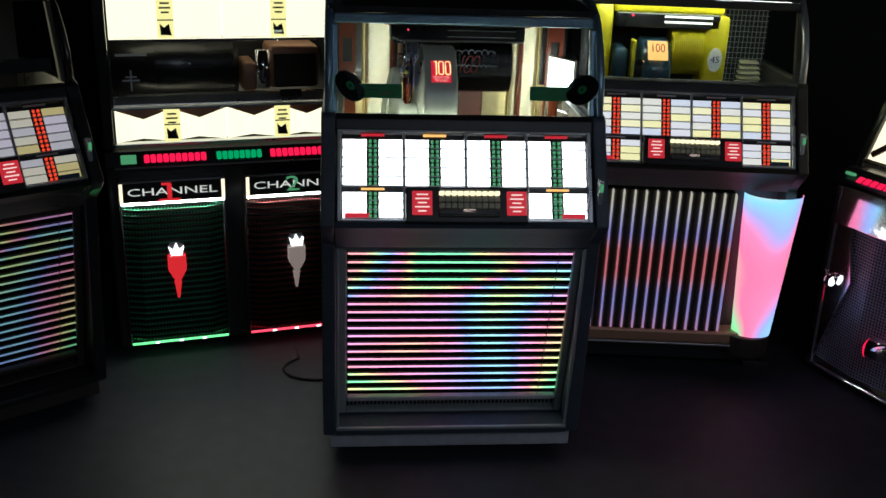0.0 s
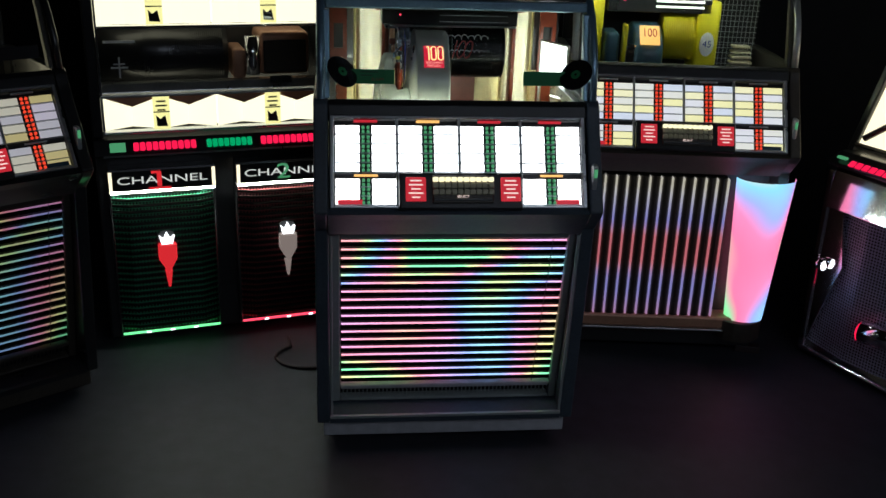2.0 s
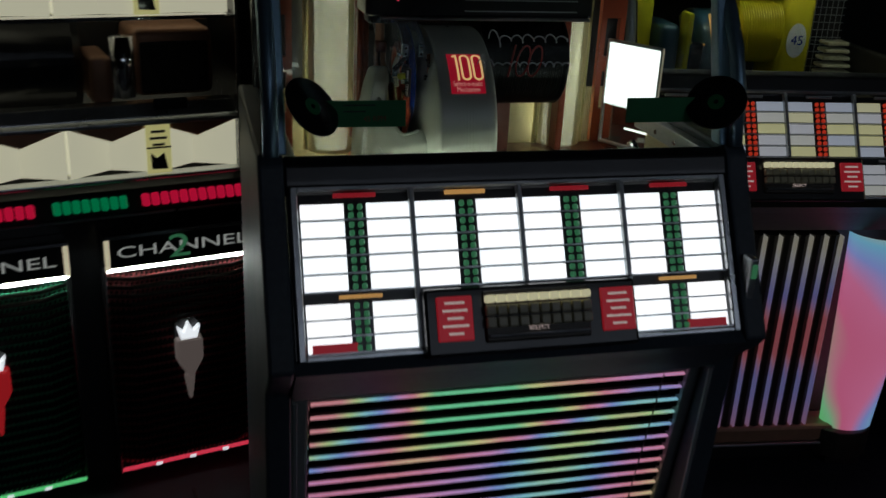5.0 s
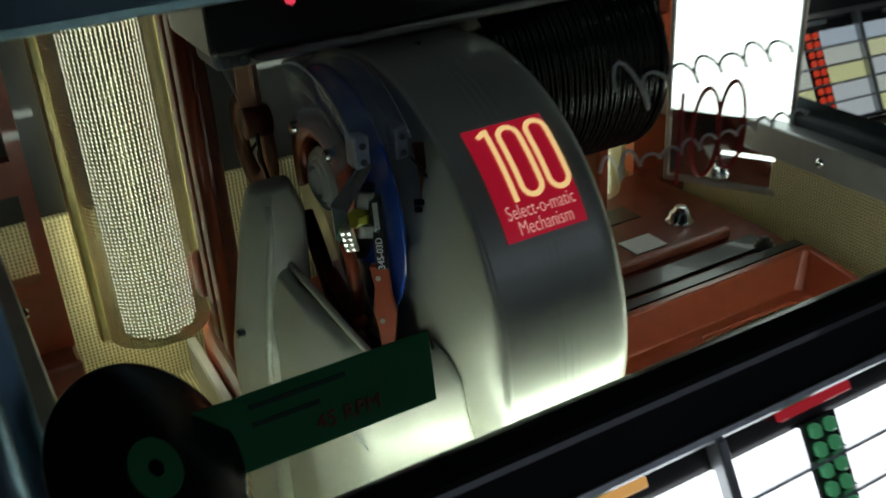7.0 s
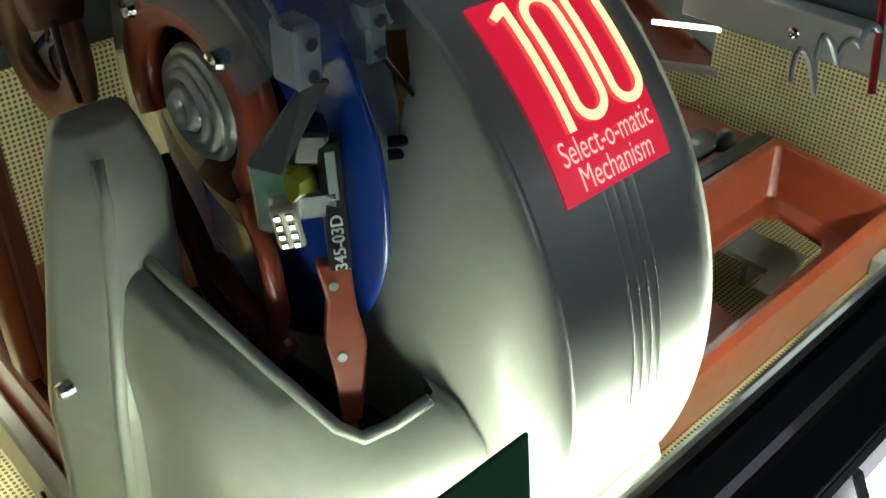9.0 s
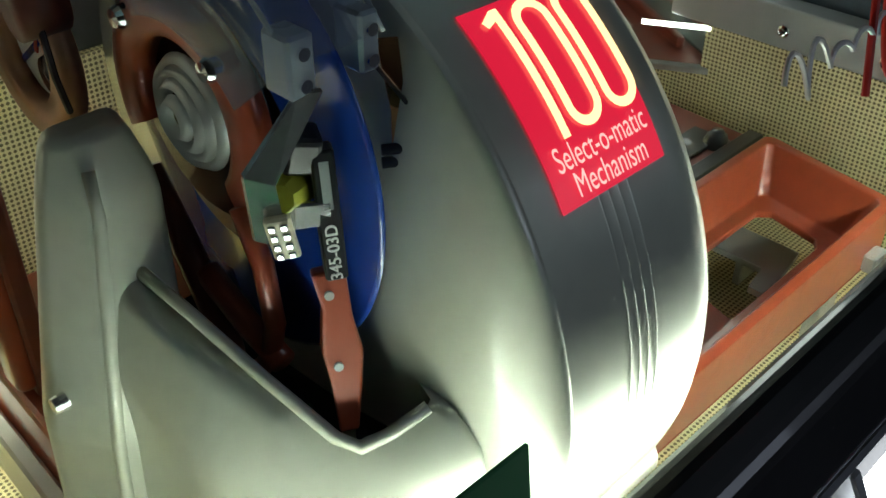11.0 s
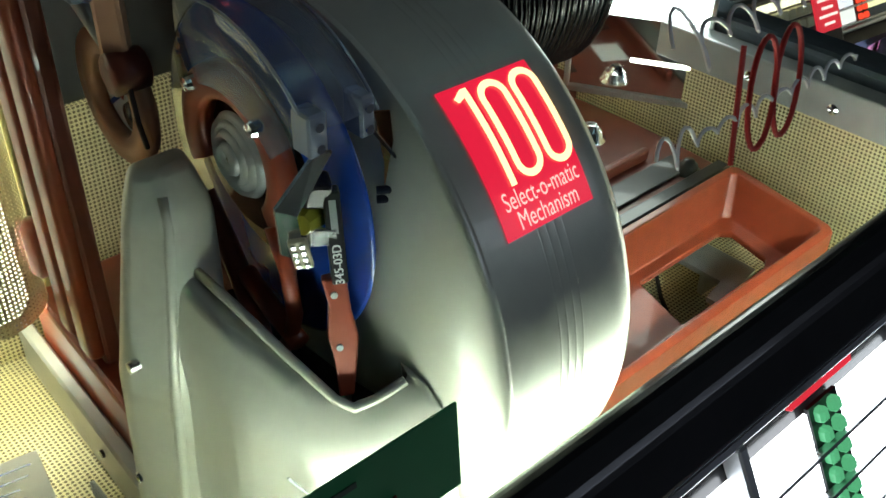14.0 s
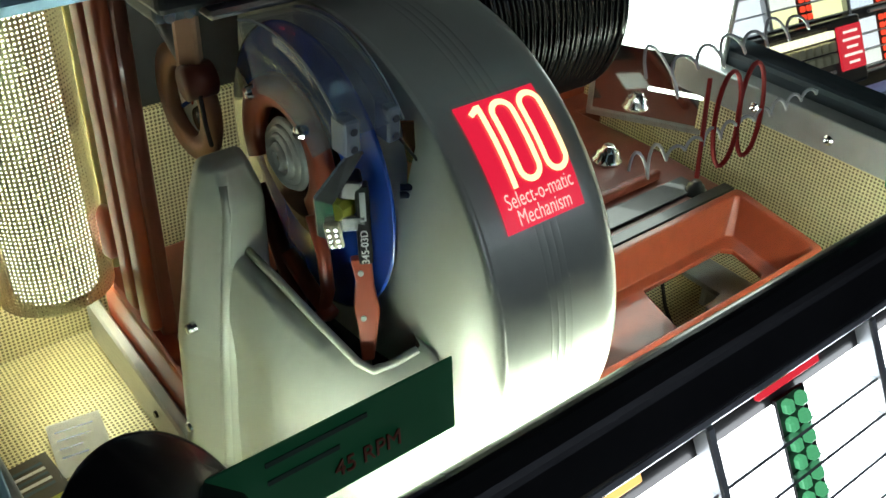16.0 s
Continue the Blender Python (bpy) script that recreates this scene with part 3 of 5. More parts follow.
# dark mirror; the bright reflected light is put in as a glowing sheet and line
MT = pose(0.346, 0.315, 1.07, 0, 0, -60)
lb = part("mirror_panel", box((-0.062, 0.0, 0.0), (0.062, 0.003, 0.078), 0.0008, 1), MIRROR, jb, "framed mirror set across the corner", MT)
part("glow_sheet", box((-0.061, -0.001, 0.079), (0.061, 0.003, 0.204), 0.0008, 1), CORNERGLOW, lb, "white sheet above the mirror, its reflected light put in as glow")
part("bright_line", box((-0.005, -0.002, 0.034), (0.058, 0.0, 0.0375), 0.0005, 1), CORNERGLOW, lb)
for lo, hi in (((-0.064, -0.004, -0.004), (0.064, 0.004, 0.002)), ((-0.064, -0.004, 0.203), (0.064, 0.004, 0.209)), ((-0.066, -0.004, -0.004), (-0.061, 0.004, 0.209)), ((0.061, -0.004, -0.004), (0.066, 0.004, 0.209))):
    part("mirror_frame", box(lo, hi, 0.001, 1), ALU, lb)

# mechanism, one machine standing on the compartment floor
mech = thing("record_mechanism", "champagne and orange record changer mechanism with a lit red number plate", "mechanism", pose(0, 0, 0))
CY, CZ, R0 = 0.2055, 1.150, 0.1755


def loft(sections, bevel=0.0, seg=3):
    """Closed skin over outlines of the same number of corners, given as lists of (x, y, z)."""
    bm = bmesh.new()
    rings = [[bm.verts.new(p) for p in sec] for sec in sections]
    n = len(rings[0])
    for q, s in zip(rings, rings[1:]):
        for k in range(n):
            bm.faces.new((q[k], q[(k + 1) % n], s[(k + 1) % n], s[k]))
    bm.faces.new(list(reversed(rings[0])))
    bm.faces.new(rings[-1])
    bmesh.ops.recalc_face_normals(bm, faces=bm.faces[:])
    if bevel:
        bmesh.ops.bevel(bm, geom=bm.edges[:], offset=bevel, segments=seg, affect="EDGES", profile=0.5, clamp_overlap=True)
    return bm


def carved(bm, cutter):
    """The first solid with the second taken out of it."""
    a, b = new("solid", mesh_of("solid", bm, CHAMPAGNE)), new("cutter", mesh_of("cutter", cutter, CHAMPAGNE))
    mod = a.modifiers.new("cut", "BOOLEAN")
    mod.operation, mod.object, mod.solver = "DIFFERENCE", b, "EXACT"
    bpy.context.view_layer.update()
    me = bpy.data.meshes.new_from_object(a.evaluated_get(bpy.context.evaluated_depsgraph_get()))
    bpy.data.objects.remove(a)
    bpy.data.objects.remove(b)
    out = bmesh.new()
    out.from_mesh(me)
    bpy.data.meshes.remove(me)
    return out


def smooth_by_angle(ob, limit=38):
    """Rounded edges shade softly while broad faces stay even: corner normals weighted by face area."""
    me = ob.data
    for p in me.polygons:
        p.use_smooth = True
    around = collections.defaultdict(list)
    for p in me.polygons:
        for v in p.vertices:
            around[v].append((p.normal.copy(), p.area))
    edge = math.cos(radians(limit))
    out = []
    for p in me.polygons:
        for v in p.vertices:
            n = Vector((0, 0, 0))
            for d, w in around[v]:
                if d.dot(p.normal) > edge:
                    n += d * w
            out.append(n.normalized() if n.length > 1e-9 else p.normal)
    me.normals_split_custom_set([tuple(n) for n in out])
    return ob


GROOVE = [(x + d, R0 + 0.7 * h) for x in (-0.077, -0.0715, -0.066, -0.0605) for d, h in ((-0.0008, 0.0), (-0.0003, 0.0006), (0.0003, 0.0006), (0.0008, 0.0))]
band = [(-0.140, 0.05), (-0.138, 0.085), (-0.1355, 0.108), (-0.132, 0.13), (-0.1285, 0.147), (-0.125, 0.159), (-0.1215, 0.168), (-0.119, 0.1745), (-0.1165, 0.1775), (-0.1135, 0.1775), (-0.111, R0),
        *GROOVE, (-0.034, R0), (-0.026, 0.1752), (-0.0205, 0.173), (-0.0185, 0.169), (-0.018, 0.164), (-0.018, 0.05)]
drum = turned(band, CY, CZ, -29, 125, 72)
for v in drum.verts:
    if v.co.x < -0.118:
        a = math.degrees(math.atan2(v.co.z - CZ, CY - v.co.y))
        k = min(1.0, max(0.0, (52 - a) / 62))
        k = k * k * (3 - 2 * k)
        u = min(1.0, (-0.118 - v.co.x) / 0.019)
        v.co.x -= 0.014 * k * u
        v.co.y -= 0.007 * k * u
hood = smooth_by_angle(part("hood", drum, CHAMPAGNE, mech, "champagne metallic curved hood"), 50)
part("hood_flange", loft([[(-0.135, 0.046, z), (-0.013, 0.046, z), (-0.006, 0.053, z), (-0.006, 0.1, z), (-0.135, 0.1, z)] for z in (1.058, 1.066)], 0.002, 2), CHAMPAGNE, mech, "", None, True)
part("hood_skirt", box((-0.135, 0.058, 1.0), (-0.022, 0.3, 1.064), 0.005), CHAMPAGNE, mech, "", None, True)
part("seam_screw", turned([(-0.002, 0.0001), (-0.0015, 0.003), (0.0, 0.0032)], 0, 0, 0, 360, 10), CHROME, mech, "", pose(-0.07, CY, CZ + R0, 0, 90, 0))
# tower and saddle
tower = loft([
    [(-0.240, 0.203, 1.0), (-0.246, 0.186, 1.0), (-0.237, 0.152, 1.0), (-0.195, 0.146, 1.0), (-0.19, 0.21, 1.0)],
    [(-0.235, 0.197, 1.15), (-0.2405, 0.18, 1.15), (-0.2245, 0.155, 1.15), (-0.19, 0.152, 1.15), (-0.186, 0.205, 1.15)],
    [(-0.211, 0.207, 1.238), (-0.2195, 0.19, 1.238), (-0.2045, 0.172, 1.238), (-0.177, 0.176, 1.238), (-0.171, 0.207, 1.238)],
    [(-0.205, 0.206, 1.258), (-0.211, 0.194, 1.258), (-0.1995, 0.186, 1.258), (-0.181, 0.188, 1.258), (-0.177, 0.206, 1.258)]], 0.005, 4)
tw = smooth_by_angle(part("tower_cover", tower, CHAMPAGNE, mech, "tall rounded champagne end cover"), 50)
part("cover_ridge", tube([(-0.2355, 0.1535, 1.005), (-0.224, 0.1565, 1.15), (-0.2045, 0.1735, 1.234), (-0.2015, 0.181, 1.248)], 0.0026, 10), CHAMPAGNE, tw, "", None, True)
part("cover_seam", box((-0.2475, 0.17, 1.0), (-0.2445, 0.262, 1.012)), STEEL, tw)
body = loft([
    [(-0.226, 0.172, 1.0), (-0.224, 0.1, 1.0), (-0.2, 0.056, 1.0), (-0.165, 0.042, 1.0), (-0.128, 0.038, 1.0), (-0.126, 0.2, 1.0)],
    [(-0.222, 0.172, 1.1), (-0.22, 0.104, 1.1), (-0.198, 0.064, 1.1), (-0.166, 0.049, 1.1), (-0.13, 0.041, 1.1), (-0.126, 0.2, 1.1)],
    [(-0.217, 0.172, 1.185), (-0.213, 0.115, 1.156), (-0.193, 0.082, 1.148), (-0.170, 0.064, 1.152), (-0.134, 0.05, 1.162), (-0.126, 0.2, 1.185)],
    [(-0.206, 0.172, 1.21), (-0.204, 0.138, 1.2), (-0.189, 0.1, 1.177), (-0.171, 0.0745, 1.164), (-0.14, 0.062, 1.176), (-0.126, 0.2, 1.2)]], 0.008, 4)
SLOT = [(-0.197, 0.215), (-0.1925, 0.142), (-0.1755, 0.085), (-0.1705, 0.079), (-0.148, 0.0695), (-0.143, 0.0715), (-0.135, 0.1), (-0.129, 0.215)]
saddle = carved(body, prism(SLOT, 1.12, 1.24, "z"))
smooth_by_angle(part("saddle_cover", saddle, CHAMPAGNE, mech, "lower rounded champagne cover with a record slot"), 40)
part("slot_well", prism([(x * 0.985 - 0.0022, y * 0.97 + 0.004) for x, y in SLOT], 1.1, 1.151, "z"), VINYL, mech, "black glossy well of the record slot")
rim = [(-0.196, 0.17, 1.2085), (-0.1935, 0.142, 1.2035), (-0.1855, 0.112, 1.187), (-0.1765, 0.085, 1.1705), (-0.171, 0.0775, 1.167), (-0.16, 0.0735, 1.1695), (-0.147, 0.0685, 1.1765)]
part("slot_rim", tube(rim, 0.0026, 10), CHAMPAGNE, mech, "", None, True)
part("panel_joint", tube([(-0.21, 0.079, 1.146), (-0.185, 0.067, 1.1)], 0.0008, 6), STEEL, mech)
for p in ((-0.236, 0.172, 1.167), (-0.241, 0.183, 1.081)):
    part("screw", turned([(-0.003, 0.0001), (-0.0025, 0.0032), (0.0, 0.0036), (0.003, 0.0036)], 0, 0, 0, 360, 12), BRIGHTSTEEL, mech, "", pose(*p))


# number plate bent round the hood
def on_hood(x, s, lift=0.0):
    a = s / R0
    return (x, CY - (R0 + lift) * math.cos(a), CZ + (R0 + lift) * math.sin(a))


def bend(me, lift):
    for v in me.vertices:
        v.co = on_hood(v.co.x, v.co.y, lift + max(0.0, v.co.z) * 0.3)


S0, S1 = radians(31.0) * R0, radians(56.0) * R0
PX0, PX1 = -0.0965, -0.0375
PC = (PX0 + PX1) / 2
pl = bmesh.new()
rows = [[pl.verts.new((PX0 + (PX1 - PX0) * i / 4, S0 + (S1 - S0) * j / 14, 0)) for i in range(5)] for j in range(15)]
for q, s in zip(rows, rows[1:]):
    for k in range(4):
        pl.faces.new((q[k], q[k + 1], s[k + 1], s[k]))
me = mesh_of("number_plate", pl, PLATE_RED)
bend(me, 0.0006)
plate = part("number_plate", me, None, mech, "red backlit plate reading 100")
bpy.context.view_layer.update()


def plate_text(body, size, sx, x, s, material, bold=0.0):
    cu = bpy.data.curves.new("lettering", "FONT")
    cu.body, cu.size, cu.align_x, cu.align_y, cu.offset = body, size, "CENTER", "CENTER", bold
    ob = new("lettering", cu)
    bpy.context.view_layer.update()
    t = bpy.data.meshes.new_from_object(ob.evaluated_get(bpy.context.evaluated_depsgraph_get()))
    bpy.data.objects.remove(ob)
    b = bmesh.new()
    b.from_mesh(t)
    for k in range(24):
        y = -size + 2 * size * k / 23
        bmesh.ops.bisect_plane(b, geom=b.verts[:] + b.edges[:] + b.faces[:], plane_co=(0, y, 0), plane_no=(0, 1, 0))
    for v in b.verts:
        v.co = Vector((x + v.co.x * sx, s + v.co.y, 0))
    b.to_mesh(t)
    b.free()
    t.materials.clear()
    t.materials.append(material)
    bend(t, 0.0018)
    return part("lettering", t, None, plate)


SP = S1 - S0


def digit(x, w, h, s0, one=False):
    """Tall round-ended numeral of even stroke, laid on the plate."""
    b = bmesh.new()
    st = 0.0037
    if one:
        pts = [(x - st, s0), (x, s0), (x, s0 + h), (x - st, s0 + h), (x - 2.6 * st, s0 + h - 0.0035), (x - 2.2 * st, s0 + h - 0.0062), (x - st, s0 + h - 0.0045)]
        outer = [(x - st, s0 + h * k / 12) for k in range(12)] + [(x - st, s0 + h - 0.0045)]
        inner = [(x, s0 + h * k / 12) for k in range(12)] + [(x, s0 + h)]
        flag = [b.verts.new((px, py, 0)) for px, py in pts[2:]]
        b.faces.new(list(reversed(flag)))
        closed = False
    else:
        r = w / 2
        path = [(r * math.cos(radians(180 - 15 * k)), h - r + r * math.sin(radians(15 * k))) for k in range(13)]
        path += [(r, h - r - (h - 2 * r) * k / 9) for k in range(1, 9)]
        path += [(r * math.cos(radians(-15 * k)), r + r * math.sin(radians(-15 * k))) for k in range(13)]
        path += [(-r, r + (h - 2 * r) * k / 9) for k in range(1, 9)]
        f = (r - st) / r
        outer = [(x + a, s0 + c) for a, c in path]
        inner = [(x + a * f, s0 + (c if abs(a) >= r - 1e-9 and r < c < h - r else (h - r + (c - h + r) * f if c >= h - r else r + (c - r) * f))) for a, c in path]
        closed = True
    vo = [b.verts.new((px, py, 0)) for px, py in outer]
    vi = [b.verts.new((px, py, 0)) for px, py in inner]
    n = len(vo)
    for k in range(n if closed else n - 1):
        j = (k + 1) % n
        b.faces.new((vo[k], vi[k], vi[j], vo[j]))
    t = mesh_of("numeral", b, PLATE_INK)
    bend(t, 0.0016)
    return part("numeral", t, None, plate, "cream backlit numeral")


DH = SP * 0.665
digit(-0.0795, 0, DH, S0 + SP * 0.3, True)
digit(-0.0672, 0.0178, DH, S0 + SP * 0.3)
digit(-0.0468, 0.0178, DH, S0 + SP * 0.3)
plate_text("Select-o-matic", 0.0128, 0.68, PC, S0 + SP * 0.22, PLATE_TXT)
plate_text("Mechanism", 0.0128, 0.7, PC, S0 + SP * 0.085, PLATE_TXT)
# orange chassis: cast tray with sloping walls and an opening, deck behind it
tray = bmesh.new()
outer = [(-0.018, 0.07), (0.302, 0.07), (0.309, 0.077), (0.33, 0.178), (0.326, 0.184), (-0.018, 0.184)]
inner = [(-0.018, 0.078), (0.297, 0.078), (0.302, 0.083), (0.32, 0.172), (0.316, 0.176), (-0.018, 0.176)]
low = [(-0.018, 0.09), (0.285, 0.09), (0.291, 0.096), (0.303, 0.16), (0.297, 0.166), (-0.018, 0.166)]
hole = [(0.156, 0.102), (0.268, 0.102), (0.278, 0.108), (0.288, 0.148), (0.28, 0.156), (0.172, 0.156)]
rr = [[tray.verts.new((x, y, z)) for x, y in l] for l, z in ((outer, 1.018), (outer, 1.058), (inner, 1.058), (low, 1.024), (hole, 1.022), (hole, 1.016), (outer, 1.016))]
for q, s in zip(rr, rr[1:]):
    for k in range(6):
        tray.faces.new((q[k], q[(k + 1) % 6], s[(k + 1) % 6], s[k]))
bmesh.ops.recalc_face_normals(tray, faces=tray.faces[:])
bmesh.ops.bevel(tray, geom=[e for e in tray.edges], offset=0.0016, segments=2, affect="EDGES", profile=0.5)
smooth_by_angle(part("chassis_tray", tray, ORANGE, mech, "orange cast tray with an opening"), 40)
part("tray_rib", box((-0.015, 0.118, 1.024), (0.06, 0.126, 1.045), 0.003), ORANGE, mech)
part("chassis_deck", prism([(-0.018, 0.186), (0.332, 0.186), (0.338, 0.3), (0.33, 0.43), (-0.018, 0.43)], 1.02, 1.05, "z", 0.004), DARKRED, mech, "dark red deck behind the tray")
part("deck_strip", box((0.0, 0.186, 1.05), (0.33, 0.2, 1.0565), 0.0015, 1), BLACK, mech)
part("deck_rib", box((0.05, 0.245, 1.05), (0.29, 0.253, 1.062), 0.003), DARKRED, mech)
part("deck_channel", box((0.12, 0.21, 1.05), (0.31, 0.236, 1.053), 0.001, 1), BLACK, mech)
for x, y, w, m in ((0.19, 0.27, 0.04, WHITE), (0.1, 0.262, 0.05, BLACK), (0.2, 0.335, 0.05, BLACK)):
    part("deck_slot", box((x, y, 1.0485), (x + w, y + 0.03, 1.0512), 0.0004, 1), m, mech)
for x, y, k in ((0.276, 0.304, 1.0), (0.3, 0.21, 0.75)):
    b = turned([(0.0, 0.0001), (0.0, 0.006), (-0.005, 0.008), (-0.006, 0.011), (-0.012, 0.012), (-0.014, 0.0155), (-0.018, 0.0155)], 0, 0, 0, 360, 18)
    part("mounting_bolt", b, CHROME if k == 1.0 else BLACK, mech, "", pose(x, y, 1.05 + 0.017 * k, 0, -90, 0) @ Matrix.Scale(k, 4), True)
part("tray_leg", box((0.24, 0.078, 0.965), (0.268, 0.088, 1.017), 0.002), STEEL, mech, "pale grey steel foot")
part("tray_leg", box((0.03, 0.13, 0.965), (0.05, 0.2, 1.017), 0.002), STEEL, mech)
part("grey_bracket", loft([[(0.235, 0.115, z), (0.3, 0.125, z), (0.3, 0.18, z), (0.262, 0.18, z), (0.262, 0.135, z), (0.235, 0.13, z)] for z in (0.985, 0.99)]), STEEL, mech, "pale grey bracket below the tray opening")
part("bracket_leg", box((0.262, 0.15, 0.965), (0.29, 0.156, 0.986), 0.001, 1), STEEL, mech)
part("clip", box((0.27, 0.061, 1.018), (0.288, 0.07, 1.032), 0.0015, 1), STEEL, mech)
part("floor_wire", tube([(0.2, 0.13, 0.968), (0.23, 0.17, 0.968), (0.26, 0.2, 0.968)], 0.002, 6), CABLE, mech)
part("left_base", box((-0.19, 0.266, 0.99), (-0.02, 0.44, 1.04), 0.004), DARKRED, mech)
part("left_sill", loft([[(-0.214, 0.2, z), (-0.193, 0.2, z), (-0.19, 0.43, z), (-0.206, 0.43, z)] for z in (0.985, 1.045)], 0.004, 2), ORANGE, mech, "orange side casting")
part("steel_rail", loft([[(-0.228, 0.16, z), (-0.2155, 0.16, z), (-0.2075, 0.452, z), (-0.218, 0.452, z)] for z in (0.965, 1.008)], 0.002, 1), STEEL, mech, "grey steel rail")
for y in (0.2, 0.3):
    part("screw", tube([(-0.2255, y, 0.99), (-0.222, y, 0.99)], 0.003, 8), BLACK, mech)
part("upright_plate", loft([[(-0.2005, 0.318, z), (-0.188, 0.318, z), (-0.185, 0.395, z), (-0.198, 0.395, z)] for z in (1.04, 1.345)], 0.003, 2), DARKRED, mech, "oxide red upright plate")
for x, y in ((-0.2035, 0.33), (-0.202, 0.362)):
    part("post", loft([[(x - 0.006, y - 0.011, z), (x + 0.006, y - 0.011, z), (x + 0.006, y + 0.011, z), (x - 0.006, y + 0.011, z)] for z in (1.05, 1.35)], 0.005, 4), ORANGE, mech, "orange upright bar", None, True)
part("lobe", turned([(-0.006, 0.0001), (-0.006, 0.018), (-0.003, 0.022), (0.006, 0.022), (0.006, 0.0001)], 0.402, 1.098, 0, 360, 24), ORANGE, mech, "", pose(-0.203, 0, 0), True)
part("end_plate", turned([(-0.004, 0.0235), (-0.004, 0.038), (0.004, 0.038), (0.004, 0.0235), (-0.004, 0.0235)], 0.272, 1.258, 0, 360, 36), TAN, mech, "bright copper-toned ring", pose(-0.176, 0, 0), True)
part("dial", turned([(0, 0.0001), (0, 0.024), (0.002, 0.024)], 0.272, 1.258, 0, 360, 28), WHITE, mech, "pale round record label with coloured lines", pose(-0.172, 0, 0))
part("dial_mark", box((-0.0008, -0.022, -0.0014), (0.0, 0.022, 0.0014)), BLUEVINYL, mech, "", pose(-0.1725, 0.272, 1.258, -35, 0, 0))
part("dial_mark", box((-0.0008, -0.0012, -0.004), (0.0, 0.0012, 0.022)), REDINK, mech, "", pose(-0.1727, 0.272, 1.258, 25, 0, 0))
part("dial_hub", turned([(-0.004, 0.0001), (-0.003, 0.008), (0.0, 0.009)], 0, 0, 0, 360, 16), VINYL, mech, "", pose(-0.1725, 0.262, 1.248), True)
part("link_rod", tube([(-0.176, 0.345, 1.33), (-0.18, 0.248, 1.286)], 0.0055), STEEL, mech, "grey steel link rod", None, True)
part("link_block", tube([(-0.19, 0.243, 1.284), (-0.172, 0.243, 1.284)], 0.011, 16), DARKRED, mech, "", None, True)
part("cable_clip", tube([(-0.184, 0.236, 1.282), (-0.186, 0.228, 1.262), (-0.182, 0.232, 1.245)], 0.0014, 6), CABLE, mech)
# record in play, its clamp ring and guard
blue = record("record", pose(-0.1505, 0.172, 1.2465), mech, BLUEVINYL, VINYL)
tagged(blue, "translucent dark blue record in the clamp")
ring = turned([(-0.004, 0.029), (-0.005, 0.032), (-0.006, 0.040), (-0.004, 0.046), (0.003, 0.047), (0.004, 0.044), (0.004, 0.029), (-0.004, 0.029)], 0.176, 1.2585, -40, 205, 44)
part("clamp_ring", ring, ORANGE, mech, "orange clamp ring", pose(-0.161, 0, 0), True)
part("clamp_back", turned([(0, 0.0001), (0, 0.043), (0.002, 0.043)], 0.176, 1.2585, 0, 360, 36), VINYL, mech, "", pose(-0.157, 0, 0), True)
for x, pts, m, r in ((-0.167, [(0.142, 1.236), (0.132, 1.215), (0.129, 1.19), (0.135, 1.17), (0.15, 1.15)], ORANGE, 0.0042),
                     (-0.166, [(0.128, 1.172), (0.15, 1.178), (0.175, 1.19)], ORANGE, 0.0055),
                     (-0.168, [(0.205, 1.225), (0.185, 1.2), (0.165, 1.165), (0.16, 1.14)], DARKRED, 0.006)):
    part("clamp_arm", tube([(x, y, z) for y, z in pts], r, 10), m, mech, "", None, True)
for i, r in enumerate((0.0225, 0.0185, 0.0145, 0.009)):
    part("hub_ring", turned([(0.001, r - 0.0055), (-0.003, r - 0.0025), (0.001, r)], 0.174, 1.259, 0, 360, 32), STEEL, mech, "", pose(-0.1625 - 0.002 * i, 0, 0), True)
for y, z in ((0.202, 1.289), (0.147, 1.287)):
    part("screw", turned([(-0.005, 0.0001), (-0.0045, 0.0035), (-0.002, 0.0045), (0.002, 0.0045)], 0, 0, 0, 360, 14), CHROME, mech, "", pose(-0.167, y, z))
GY, GZ = 0.172, 1.2465
guard = turned([(-0.170, 0.05), (-0.170, 0.0895), (-0.167, 0.0925), (-0.137, 0.0925), (-0.134, 0.0895), (-0.134, 0.076), (-0.1355, 0.076), (-0.136, 0.089), (-0.168, 0.089), (-0.1685, 0.05), (-0.170, 0.05)], GY, GZ, 39, 112, 28)
part("record_guard", guard, ACRYLIC, mech, "clear acrylic guard over the record", None, True)
for x in (-0.170, -0.134):
    part("guard_edge", tube([(x, GY - 0.0915 * math.cos(radians(a)), GZ + 0.0915 * math.sin(radians(a))) for a in range(39, 113, 6)], 0.0009, 6), GUARDEDGE, mech, "", None, True)
for x, w in ((-0.166, 0.005), (-0.14, 0.004)):
    gc = part("guard_clip", box((x - w, 0.1, 1.2925), (x + w, 0.113, 1.3125), 0.0012, 1), GUARDEDGE, mech, "clear plastic clamp block")
    for z in (1.297, 1.307):
        part("screw", tube([(x, 0.0985, z), (x, 0.1015, z)], 0.0022, 10), CHROME, gc)
